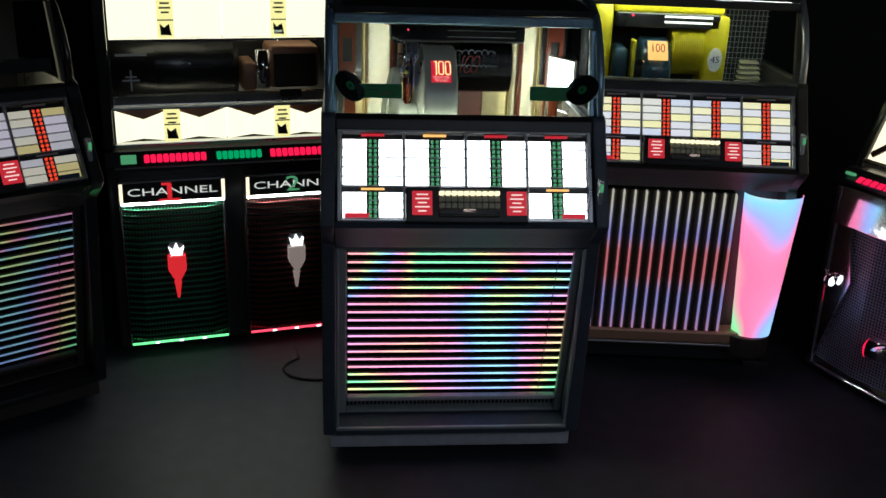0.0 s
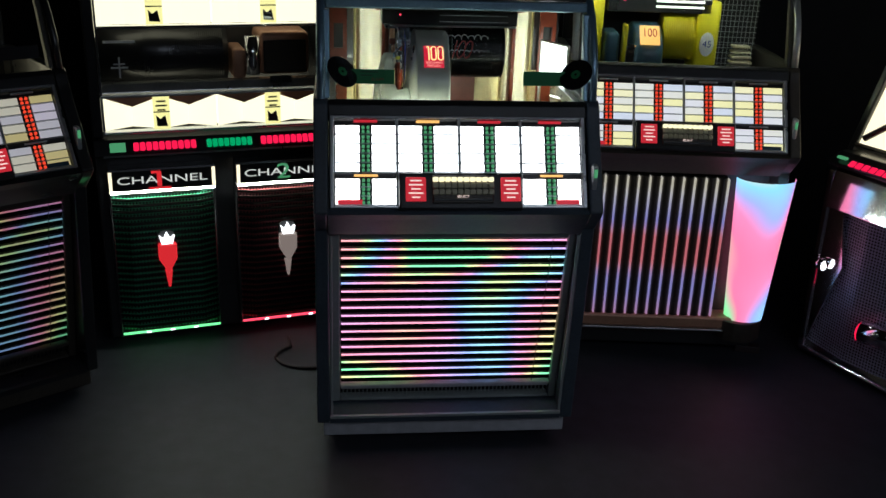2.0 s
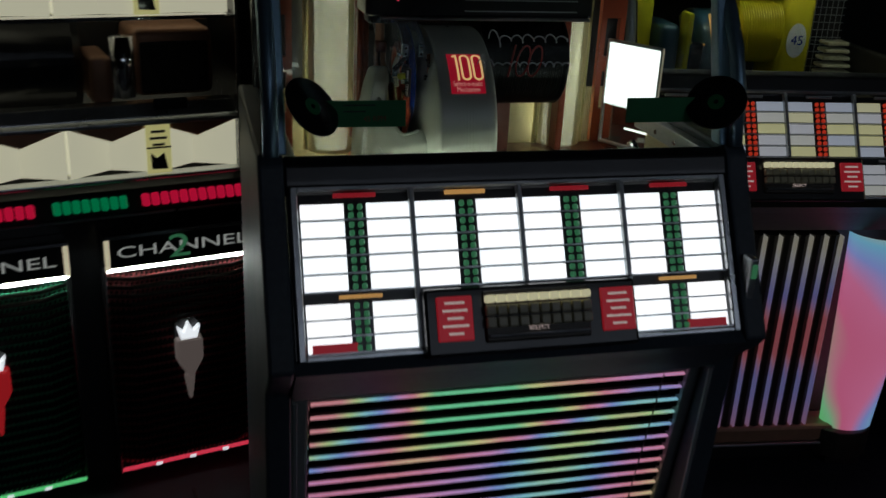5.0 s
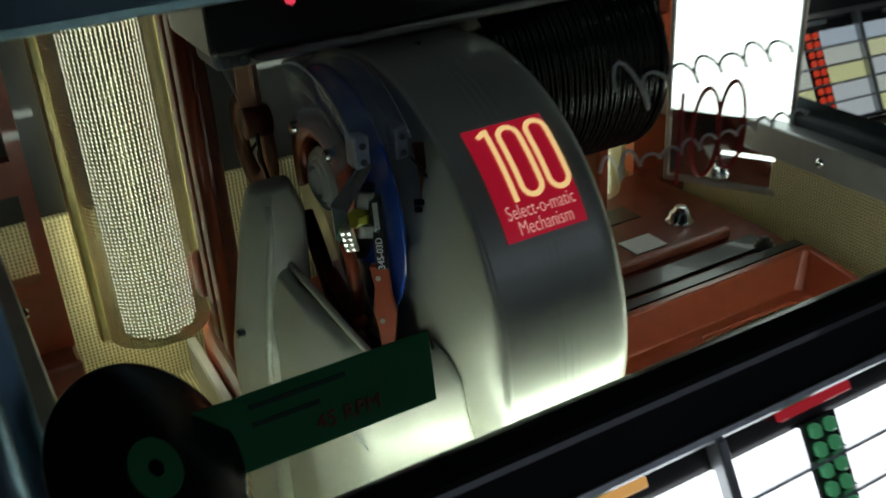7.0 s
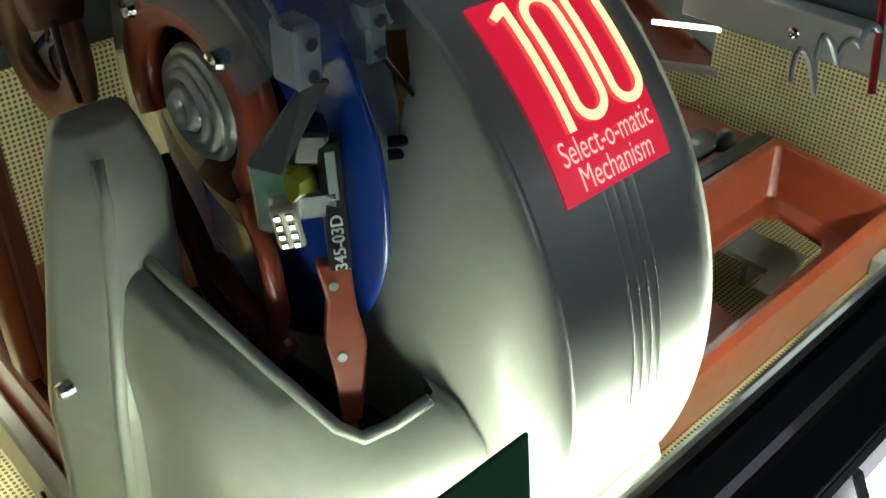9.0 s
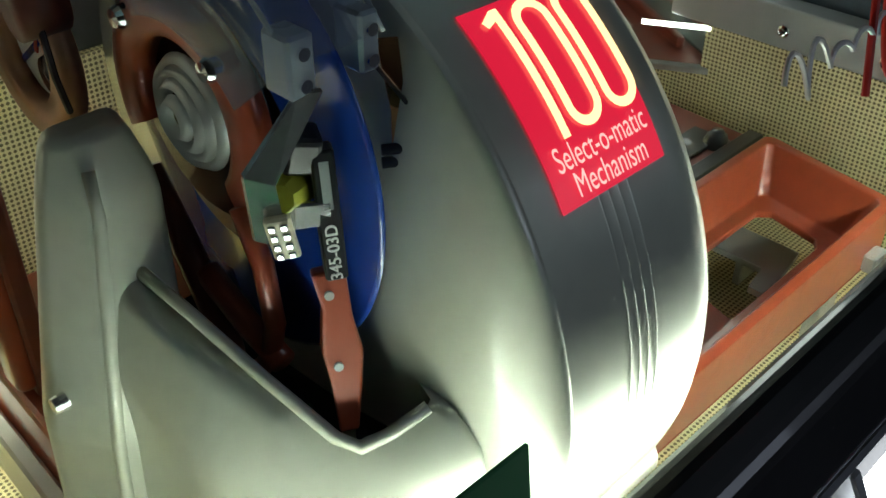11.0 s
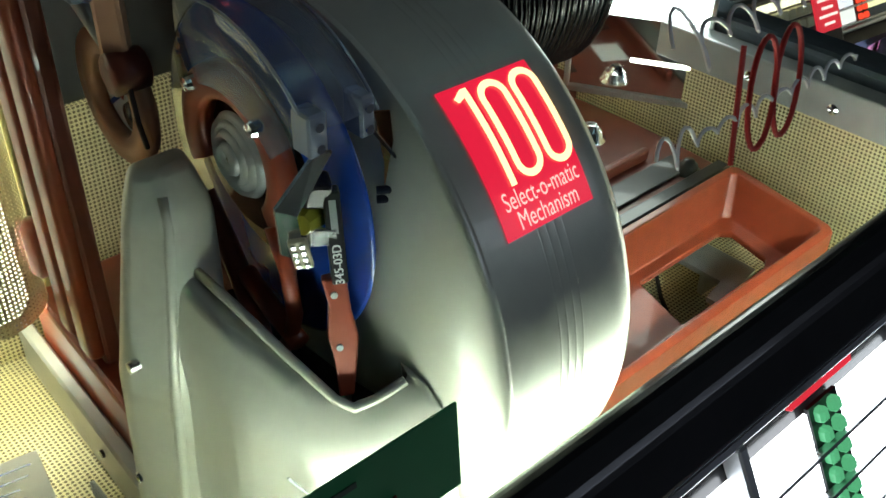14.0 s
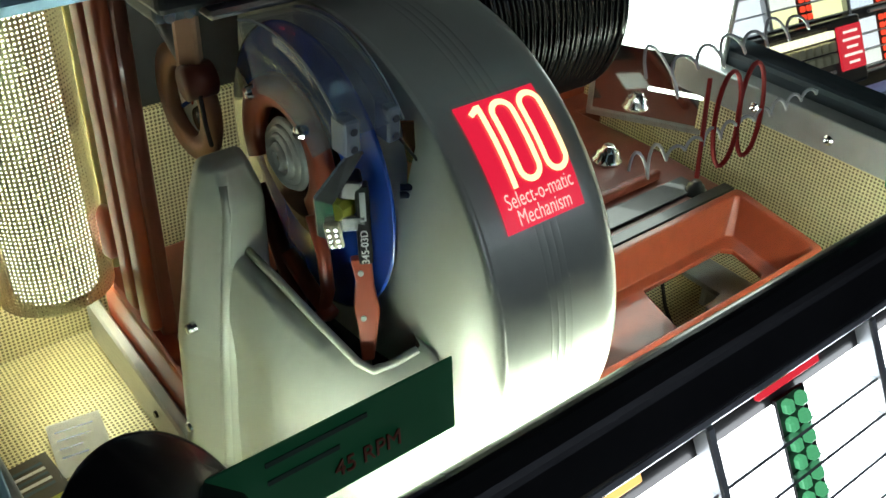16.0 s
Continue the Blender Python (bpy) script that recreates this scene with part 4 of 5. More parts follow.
# pickup
part("pickup_bracket", loft([[(-0.168, 0.101, 1.294), (-0.161, 0.098, 1.294), (-0.161, 0.099, 1.295), (-0.168, 0.102, 1.295)], [(-0.1865, 0.106, 1.2715), (-0.1795, 0.1, 1.2685), (-0.1795, 0.1012, 1.2695), (-0.1865, 0.1072, 1.2725)]]), BRIGHTSTEEL, mech, "bent bright steel pickup bracket")
part("pickup_bracket", loft([[(-0.1865, 0.106, 1.2715), (-0.1795, 0.1, 1.2685), (-0.1795, 0.1014, 1.2685), (-0.1865, 0.1074, 1.2715)], [(-0.187, 0.103, 1.2505), (-0.179, 0.0965, 1.2465), (-0.179, 0.098, 1.2465), (-0.187, 0.1045, 1.2505)]]), BRIGHTSTEEL, mech)
comb = part("terminal_comb", box((-0.0042, -0.0015, -0.0085), (0.0042, 0.0015, 0.0085), 0.0008, 1), CREAM, mech, "translucent terminal block", pose(-0.1815, 0.0965, 1.2525, 8, -8, -40))
for i in range(4):
    for sx in (-1, 1):
        part("terminal", box((sx * 0.0019 - 0.0012, -0.0028, -0.007 + 0.0038 * i), (sx * 0.0019 + 0.0012, -0.0015, -0.0045 + 0.0038 * i), 0.0004, 1), BRIGHTSTEEL, comb)
part("pickup_holder", turned([(-0.008, 0.0001), (-0.008, 0.005), (-0.002, 0.0065), (0.004, 0.0075), (0.007, 0.005), (0.008, 0.0001)], 0, 0, 0, 360, 8), YELLOWCLEAR, mech, "yellow pickup holder", pose(-0.168, 0.1095, 1.258, 20, 10, 30))
part("pickup_clip", loft([[(-0.172, 0.104, z), (-0.161, 0.097, z), (-0.1605, 0.1, z), (-0.1715, 0.107, z)] for z in (1.2465, 1.256)], 0.0008, 1), BRIGHTSTEEL, mech, "small bright steel clip")
part("pickup_head", box((-0.006, -0.006, -0.007), (0.006, 0.006, 0.007), 0.002, 2), BLACK, mech, "", pose(-0.164, 0.108, 1.272, 10, 10, -25))
cart = part("pickup_cartridge", box((-0.0038, -0.004, -0.0235), (0.0038, 0.004, 0.0235), 0.0008, 1), BLACK, mech, "black pickup cartridge with white numbers", pose(-0.160, 0.101, 1.2495, -6, -2, -30))
written("lettering", "345-03D", 0.0058, WHITE, cart, Matrix.Translation((0.0, -0.0043, -0.0125)) @ UP @ pose(0, 0, 0, 0, 0, 90))
part("text_bar", box((-0.0016, -0.0043, 0.003), (0.0016, -0.0039, 0.02), 0.0002, 1), STEEL, cart)
red_arm = prism([(-0.0062, 0.0), (0.0055, 0.001), (0.0062, -0.018), (0.0085, -0.032), (0.0065, -0.046), (0.0035, -0.064), (-0.0035, -0.064), (-0.0045, -0.042), (-0.0062, -0.03), (-0.004, -0.014)], -0.0035, 0.0035, "y", 0.0012, 2)
pa = part("pickup_arm", red_arm, ORANGE, mech, "orange lever arm with bright tip", pose(-0.1615, 0.1015, 1.2275, -10, 4, 0) @ pose(0, 0, 0, 0, 0, -32))
part("lever_tip", prism([(-0.003, -0.06), (0.003, -0.06), (0.0022, -0.074), (-0.0018, -0.074)], -0.0028, 0.0028, "y", 0.0006, 1), CHROME, pa)
for z in (-0.008, -0.036):
    part("rivet", tube([(-0.001, -0.0046, z), (-0.001, -0.003, z)], 0.0017, 8), STEEL, pa)
part("spring_strip", loft([[(-0.1275, 0.112, 1.296), (-0.1215, 0.108, 1.296), (-0.121, 0.109, 1.296), (-0.127, 0.113, 1.296)], [(-0.127, 0.106, 1.272), (-0.123, 0.103, 1.272), (-0.1225, 0.104, 1.272), (-0.1265, 0.107, 1.272)]]), COPPER, mech, "bright copper spring strip")
part("spring_strip", loft([[(-0.127, 0.106, 1.272), (-0.1225, 0.103, 1.272), (-0.122, 0.104, 1.272), (-0.1265, 0.107, 1.272)], [(-0.129, 0.104, 1.25), (-0.127, 0.1025, 1.25), (-0.1265, 0.1035, 1.25), (-0.1285, 0.105, 1.25)]]), COPPER, mech, "bright copper contact")
part("spring_wire", tube([(-0.131, 0.108, 1.289), (-0.121, 0.101, 1.2715), (-0.115, 0.097, 1.266)], 0.0009, 6), BLACK, mech)
for z in (1.2545, 1.2595):
    part("stop_pin", tube([(-0.132, 0.106, z), (-0.1165, 0.0965, z)], 0.0021, 10), BLACK, mech, "", None, True)
part("spring_end", box((-0.001, -0.003, -0.011), (0.001, 0.003, 0.009), 0.0006, 1), BRASS, mech, "brass end plate", pose(-0.1155, 0.0965, 1.2585, 0, 0, -30))

# stack of records and carriage housing
disc = mesh_of("stacked_record", turned(disc_profile(0.0875, 0.0009, 0.0018, 0.001), 0, 0, 0, 360, 40), VINYL, True)
for i in range(40):
    part("stacked_record", disc, None, mech, "", pose(0.004 + 0.0039 * i, 0.3, 1.255, 0, 0, 0.6 * math.sin(i * 2.1)))
for i in range(24):
    part("stack_divider", mesh_of("stack_divider", turned([(-0.0008, 0.08), (-0.0008, 0.096), (0.0008, 0.096), (0.0008, 0.08)], 0.33, 1.262, 60, 150, 14), DARKRED), None, mech, "", pose(-0.135 + 0.0058 * i, 0, 0))
part("stack_end", turned(disc_profile(0.088, 0.003, 0.003, 0.002), 0.3, 1.255, 0, 360, 40), VINYL, mech, "", pose(0.166, 0, 0), True)
part("stack_cradle", box((0.0, 0.3, 1.05), (0.09, 0.37, 1.18), 0.004), DARKRED, mech)
part("gantry_post", box((0.212, 0.36, 1.05), (0.226, 0.42, 1.395), 0.003), ORANGE, mech)
part("gantry_beam", box((-0.23, 0.3, 1.37), (0.235, 0.39, 1.4), 0.005), ORANGE, mech, "orange beam across the top")
hb = part("carriage_housing", box((-0.215, 0.205, 1.342), (0.2, 0.3, 1.385), 0.004), BLACK, mech, "dark carriage housing with bright lines")
for z in (1.352, 1.371):
    part("bright_line", box((-0.04, 0.2035, z), (0.17, 0.205, z + 0.002)), STEEL, hb)
part("bottom_lip", box((-0.19, 0.198, 1.337), (0.195, 0.212, 1.342), 0.002, 1), ALU, hb)
part("pilot_lamp", tube([(-0.16, 0.2, 1.372), (-0.16, 0.206, 1.372)], 0.003, 8), REDLINE, hb)
kb = part("knuckle", box((-0.205, 0.235, 1.325), (-0.155, 0.28, 1.36), 0.004), BLUEGREY, mech, "dark steel knuckle block with screw heads")
for x in (-0.198, -0.186, -0.174, -0.162):
    part("screw", tube([(x, 0.231, 1.331), (x, 0.236, 1.331)], 0.0036, 10), CHROME, kb)
part("knuckle_link", loft([[(-0.19, 0.25, z), (-0.18, 0.24, z), (-0.172, 0.25, z), (-0.182, 0.262, z)] for z in (1.29, 1.328)], 0.002, 1), TAN, mech)
# script and number on the glass
squiggle("script_stroke", -0.048, 0.085, 1.338, 0.013, 7, jb, SILVERINK, glass_y)
squiggle("script_stroke", -0.07, 0.088, 1.3, 0.008, 11, jb, SILVERINK, glass_y)
for i, w in ((0, 0.0), (1, 0.0105), (2, 0.0105)):
    x0 = -0.016 + 0.02 * i
    pts = [(x0 - 0.006, 1.281), (x0 + 0.008, 1.329)] if not i else [(x0 + w * math.cos(a) + 0.3 * 0.023 * math.sin(a), 1.305 + 0.023 * math.sin(a)) for a in [2 * math.pi * k / 24 for k in range(25)]]
    part("glass_numeral", tube([(x, glass_y(z) - 0.004, z) for x, z in pts], 0.0013, 6), REDINK, jb, "dark red painted numeral on the glass")
# green strips and small records on the glass
for s in (-1, 1):
    a, b = sorted((s * 0.187, s * 0.325))
    st = thing("green_strip", "dark green card strip with faded print behind the glass", "sign", pose(0, -0.0115, 1.205, -6, 0, 0), "green strips on the glass")
    part("card", box((a, -0.0015, 0), (b, 0.0, 0.041), 0.0004, 1), GREENCARD, st)
    if s < 0:
        written("lettering", "45 RPM", 0.0125, REDPRINT, st, pose(-0.236, -0.0021, 0.0125, 90), 0.9)
        for i, w in enumerate((0.05, 0.035)):
            part("text_bar", box((-0.285, -0.0021, 0.0325 - 0.0095 * i), (-0.285 + w, -0.0014, 0.035 - 0.0095 * i)), DARKPRINT, st)
    turn = Vector((1, 0, 0)).rotation_difference(Vector((-s * 0.55, -0.56, 0.62)).normalized()).to_matrix().to_4x4()
    dk = thing("small_record", "small black record with a green centre fixed on the glass", "record", Matrix.Translation((s * 0.336, -0.034, 1.243)) @ turn, "small records on the glass")
    part("disc", turned(disc_profile(0.05, 0.0015, 0.002, 0.001), 0, 0, 0, 360, 48), VINYL, dk, "", None, True)
    part("centre", turned([(-0.0024, 0.004), (-0.0024, 0.014), (0.0024, 0.014), (0.0024, 0.004)], 0, 0, 0, 360, 24), GREENCARD, dk)
# papers on the compartment floor
cd = thing("paper_card", "white printed paper card lying on the gold floor", "card", pose(-0.277, 0.33, 0.9665, 0, 0, -9))
part("sheet", box((-0.021, -0.032, 0), (0.021, 0.03, 0.0008)), WHITE, cd)
for i, w in enumerate((0.03, 0.026, 0.018, 0.02)):
    part("text_bar", box((-0.016, 0.018 - 0.01 * i, 0.0008), (-0.016 + w, 0.0195 - 0.01 * i, 0.0011)), BLUEVINYL, cd)
pc = thing("picture_card", "printed colour card lying on the gold floor", "card", pose(-0.325, 0.3, 0.9665, 0, 0, 4))
part("sheet", box((-0.032, -0.05, 0), (0.025, 0.035, 0.0008)), DARKBROWN, pc)
part("colour_field", box((-0.027, -0.045, 0.0008), (0.02, -0.012, 0.0011)), YELLOWCLEAR, pc)
for i in range(5):
    part("text_bar", box((-0.026, 0.0 + 0.006 * i, 0.0008), (0.018, 0.003 + 0.006 * i, 0.0011)), WHITE if i % 2 else TEAL, pc)


# ---------- neighbour machine of the same build, turned to the middle ----------
fl = thing("jukebox", "dark louvred jukebox with dim title cards and rainbow-lit front", "jukebox", pose(-1.552, 0.16, 0, 0, 0, 34.5), "jukeboxes round the room")
cabinet(fl, BLACK, DARKBROWN)
selector_panel(fl, CARD_DIM, BTN_RED, False, [STEEL])
dome(fl, DARKBROWN, BLACK)
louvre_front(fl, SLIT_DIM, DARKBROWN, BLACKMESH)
part("compartment_floor", put_uv(box((-0.378, 0.0, 1.0), (0.378, 0.47, 1.01))), GOLD, fl)
part("lamp_column", tube([(0.22, 0.42, 1.01), (0.22, 0.42, 1.42)], 0.05, 20), LITCREAM2, fl, "glowing cream column", None, True)
part("carriage", box((-0.2, 0.2, 1.01), (0.2, 0.4, 1.3), 0.02), DARKBROWN, fl)
part("dark_strip", box((0.12, -0.018, 1.2), (0.34, -0.012, 1.24), 0.001, 1), BLACK, fl)

# ---------- brown machine with flutes and a rainbow pilaster ----------
rj = thing("jukebox", "dark brown jukebox with fluted front, rainbow pilaster and yellow mechanism", "jukebox", pose(0.8975, 0.637, 0, 0, 0, -6.4), "jukeboxes round the room")
cabinet(rj, DARKBROWN, BLACK)
selector_panel(rj, CARD_MIX, BTN_RED, False, [STEEL])
dome(rj, DARKBROWN, STEEL)
part("front_back", box((-0.378, 0.0, 0.13), (0.378, 0.03, 0.8)), DARKBROWN, rj)
flute = mesh_of("flute", prism([(-0.0195, -0.062), (-0.012, -0.074), (0.0, -0.079), (0.012, -0.074), (0.0195, -0.062), (0.0195, -0.03), (-0.0195, -0.03)], 0.196, 0.755, "z"), DARKBROWN)
edge = mesh_of("flute_edge", box((-0.0026, -0.08, 0.196), (0.0026, -0.05, 0.752), 0.001, 1), FLUTE)
for i in range(13):
    x = -0.315 + 0.0415 * i
    part("flute", flute, None, rj, "", pose(x, 0, 0))
    part("flute_edge", edge, None, rj, "", pose(x + 0.0207, 0, 0))
for s in (1,):
    bm = bmesh.new()
    rows = []
    for j in range(9):
        z = 0.185 + 0.57 * j / 8
        r = 0.075 + 0.035 * j / 8
        rows.append([bm.verts.new((s * (0.34 + 0.008 * j / 8) + s * -r * math.cos(math.pi * k / 14) * 1.0, -0.045 - 0.75 * r * math.sin(math.pi * k / 14), z)) for k in range(15)])
    for q, t in zip(rows, rows[1:]):
        for k in range(14):
            bm.faces.new((q[k], q[k + 1], t[k + 1], t[k]))
    bmesh.ops.recalc_face_normals(bm, faces=bm.faces[:])
    part("pilaster", bm, PILASTER, rj, "rainbow-lit translucent pilaster", None, True)
    part("pilaster_base", prism([(s * 0.325 + 0.09 * math.cos(math.pi * k / 8), -0.04 - 0.08 * math.sin(math.pi * k / 8)) for k in range(9)], 0.105, 0.185, "z", 0.004), DARKBROWN, rj, "", None, True)
part("kick_band", box((-0.3, -0.085, 0.145), (0.3, 0.0, 0.195), 0.01), TAN, rj, "worn bronze kick band")
part("kick_trim", box((-0.3, -0.09, 0.137), (0.3, -0.05, 0.145), 0.002), ALU, rj)
part("compartment_floor", put_uv(box((-0.378, 0.0, 1.0), (0.378, 0.47, 1.01))), STEEL, rj)
ym = thing("record_mechanism", "bright yellow record changer mechanism with teal covers", "mechanism", pose(0.8975, 0.637, 0, 0, 0, -6.4))
fr = bmesh.new()
for lo, hi in (((-0.34, 0.2, 1.01), (-0.27, 0.34, 1.4)), ((0.08, 0.2, 1.01), (0.17, 0.34, 1.36)), ((-0.27, 0.22, 1.36), (0.15, 0.34, 1.42))):
    box(lo, hi, 0.015, 2, fr)
part("frame", fr, YELLOW, ym, "yellow cast frame", None, True)
part("carriage_housing", box((-0.26, 0.2, 1.31), (0.13, 0.23, 1.365), 0.004), BLACK, ym, "black housing with white lines")
# white lines in a glowing material
for z in (1.33, 1.35):
    part("white_line", box((-0.08, 0.197, z), (0.1, 0.2, z + 0.007)), LITWHITE, ym)
part("pilot_lamp", tube([(-0.2, 0.195, 1.355), (-0.2, 0.2, 1.355)], 0.005, 8), REDLINE, ym)
part("hood", turned([(-0.08, 0.02), (-0.08, 0.12), (-0.07, 0.13), (0.02, 0.13), (0.03, 0.12), (0.03, 0.02)], 0.25, 1.14, -60, 125, 30), TEAL, ym, "dark teal hood", pose(-0.08, 0, 0), True)
part("tower_cover", box((-0.265, 0.15, 1.01), (-0.21, 0.3, 1.24), 0.02, 3), TEAL, ym, "", None, True)
part("carriage_arm", box((-0.2, 0.14, 1.01), (-0.185, 0.2, 1.27), 0.005), YELLOW, ym)
part("pickup", box((-0.19, 0.13, 1.12), (-0.15, 0.18, 1.2), 0.008), CHROME, ym)
npl = part("number_plate", box((-0.037, -0.002, -0.04), (0.037, 0.002, 0.04), 0.001, 1), ORANGE_SIGN, ym, "lit plate reading 100", pose(-0.105, 0.139, 1.235, -38, 0, 0))
written("lettering", "100", 0.05, REDINK, npl, pose(0, -0.003, 0.008, 90), 0.75)
disc2 = mesh_of("stacked_record", turned(disc_profile(0.0875, 0.0015, 0.0018, 0.001), 0, 0, 0, 360, 32), YELLOW, True)
for i in range(17):
    part("stacked_record", disc2, None, ym, "", pose(-0.04 + 0.0068 * i, 0.25, 1.22))
part("badge", turned([(0, 0.0001), (0, 0.045), (0.002, 0.045)], 0, 0, 0, 360, 28), WHITE, ym, "white round badge", pose(0.125, 0.196, 1.2, 0, 0, 90) @ Matrix.Diagonal((1, 0.6, 1, 1)))
written("lettering", "45", 0.035, BLUEVINYL, ym, pose(0.125, 0.192, 1.2, 90))
shell = thing("ribbed_shade", "pale ribbed shell-shaped metal shade beside the mechanism", "ornament", pose(0.8975, 0.637, 1.01, 0, 0, -6.4))
for i in range(9):
    part("rib", box((0.23 + 0.006 * i * 0.3, 0.25, 0.01 + 0.02 * i), (0.35 - 0.005 * i, 0.3, 0.02 + 0.02 * i), 0.003, 1), CREAM, shell)
wires = part("wire_screen", tube([(0.18, 0.42, 1.02), (0.18, 0.42, 1.4)], 0.0015, 6), STEEL, rj)
wv = mesh_of("wire", tube([(0, 0, 0), (0, 0, 0.4)], 0.0012, 5), STEEL)
wh = mesh_of("wire", tube([(-0.1, 0, 0), (0.1, 0, 0)], 0.0012, 5), STEEL)
for i in range(12):
    part("wire", wv, None, rj, "", pose(0.185 + 0.0165 * i, 0.42, 1.01))
for i in range(18):
    part("wire", wh, None, rj, "", pose(0.275, 0.418, 1.03 + 0.021 * i))
# unseen tube, added behind the dome bar to brighten the yellow mechanism
part("compartment_fill", tube([(-0.36, 0.13, 1.415), (0.36, 0.13, 1.415)], 0.006), TUBE, rj)

# ---------- tall two-channel machine ----------
lj = thing("jukebox", "tall black two-channel jukebox with cream lit displays and mesh fronts", "jukebox", pose(-0.792, 0.84, 0, 0, 0, 13.8), "jukeboxes round the room")
W = 0.445
part("lower_body", box((-W, 0.02, 0.03), (W, 0.6, 0.77), 0.01), BLACK, lj)
for s in (-1, 1):
    part("upper_side", box((min(s * W, s * (W - 0.04)), -0.01, 0.84), (max(s * W, s * (W - 0.04)), 0.6, 1.52), 0.008), BLACK, lj)
    part("edge_trim", box((s * 0.402 - 0.004, -0.016, 0.85), (s * 0.402 + 0.004, -0.01, 1.5), 0.001, 1), CHROME, lj)
part("upper_back", box((-W, 0.25, 0.84), (W, 0.6, 1.52)), BLACK, lj)
part("top", box((-W, -0.01, 1.52), (W, 0.6, 1.55), 0.008), BLACK, lj)
part("key_shelf", prism([(-0.03, 0.77), (-0.05, 0.785), (-0.02, 0.835), (0.3, 0.84), (0.3, 0.77)], -W, W, "x", 0.004), BLACK, lj)
part("shelf_trim", box((-W + 0.03, -0.052, 0.777), (W - 0.03, -0.046, 0.784), 0.002, 1), ALU, lj)
T = pose(0, -0.047, 0.79, -31, 0, 0)
for a, b, m, n in ((-0.31, -0.085, REDBAR, 10), (-0.05, 0.12, GREENBAR, 8), (0.15, 0.4, REDBAR, 11)):
    k = mesh_of("key", box((-0.5 * (b - a) / n * 0.86, -0.009, 0.0), (0.5 * (b - a) / n * 0.86, 0.0, 0.032), 0.004, 1), m)
    for i in range(n):
        part("key", k, None, lj, "", T @ pose(a + (b - a) * (i + 0.5) / n, 0, 0.006))
part("small_window", box((-0.39, -0.006, 0.005), (-0.335, 0, 0.04), 0.003), BTN_GREEN, lj, "", T)
for s, banner, msh, line, emb in ((-1, "1", GREENMESH, GREENLINE, REDEMBLEM), (1, "2", REDMESH, REDLINE, SILVEREMBLEM)):
    xc = -0.215 if s < 0 else 0.245
    h = 0.185
    bn = part("banner", box((xc - 0.19, -0.045, 0.645), (xc + 0.19, 0.02, 0.73), 0.004), BLACK, lj, "black banner with CHANNEL lettering")
    for lo, hi in (((xc - 0.19, -0.05, 0.722), (xc + 0.19, -0.045, 0.732)), ((xc - 0.19, -0.05, 0.645), (xc - 0.178, -0.045, 0.722)), ((xc + 0.178, -0.05, 0.645), (xc + 0.19, -0.045, 0.722))):
        part("banner_trim", box(lo, hi, 0.001, 1), LITCREAM2 if hi[2] < 0.73 else CHROME, bn)
    written("lettering", "CHANNEL", 0.04, BANNERINK, bn, pose(xc, -0.0465, 0.685, 90), 1.75)
    written("numeral", banner, 0.085, REDEMBLEM if s < 0 else BTN_GREEN, bn, pose(xc - 0.012, -0.049, 0.685, 90), 2.0 if s < 0 else 1.4)
    if s < 0:
        part("numeral_foot", box((xc - 0.052, -0.05, 0.648), (xc + 0.03, -0.0475, 0.658), 0.001, 1), REDEMBLEM, bn)
        part("numeral_flag", box((xc - 0.04, -0.05, 0.71), (xc - 0.008, -0.0475, 0.719), 0.001, 1), REDEMBLEM, bn)
    fold = prism([(xc - h, 0.012), (xc - h * 0.68, -0.012), (xc + h * 0.68, -0.012), (xc + h, 0.012), (xc + h, 0.018), (xc - h, 0.018)], 0.07, 0.645, "z")
    part("grille", put_uv(fold), msh, lj, "folded perforated metal grille")
    ridge = mesh_of("ridge", prism([(-h * 0.68, -0.013), (-h, 0.011), (-h, 0.006), (-h * 0.68, -0.02), (h * 0.68, -0.02), (h, 0.006), (h, 0.011), (h * 0.68, -0.013)], -0.005, 0.005, "z"), msh)
    for i in range(24):
        part("ridge", ridge, None, lj, "", pose(xc, 0, 0.085 + 0.0235 * i))
    part("grille_lamp", box((xc - h, -0.042, 0.637), (xc + h, -0.034, 0.6435)), GRILLELAMP, lj, "hidden lamp strip under the banner")
    for sx in (-1, 1):
        part("grille_edge", box((xc + sx * (h + 0.004) - 0.004, -0.02, 0.05), (xc + sx * (h + 0.004) + 0.004, 0.02, 0.645), 0.002, 1), BLACK, lj)
    part("lamp_line", box((xc - h, -0.02, 0.057), (xc + h, -0.008, 0.0635), 0.002, 1), line, lj, "glowing line below the grille")
    for i in (-1, 0, 1):
        part("lamp_spot", box((xc + 0.09 * i - 0.008, -0.0215, 0.057), (xc + 0.09 * i + 0.008, -0.0195, 0.064)), WHITELAMP, lj)
    e = part("emblem", prism([(-0.034, 0.43), (0.034, 0.43), (0.034, 0.37), (0.0, 0.31), (-0.034, 0.37)], -0.055, -0.022, "y", 0.006), emb, lj, "shield-shaped emblem", pose(xc, 0, 0))
    part("emblem_cap", prism([(-0.036, 0.428), (0.036, 0.428), (0.034, 0.462), (0.02, 0.478), (-0.02, 0.478), (-0.034, 0.462)], -0.03, -0.022, "y", 0.003), BLACK, e, "dark domed cap behind the crown")
    part("emblem_tail", prism([(-0.014, 0.32), (0.014, 0.32), (0.004, 0.25), (-0.004, 0.25)], -0.04, -0.022, "y", 0.003), emb, e)
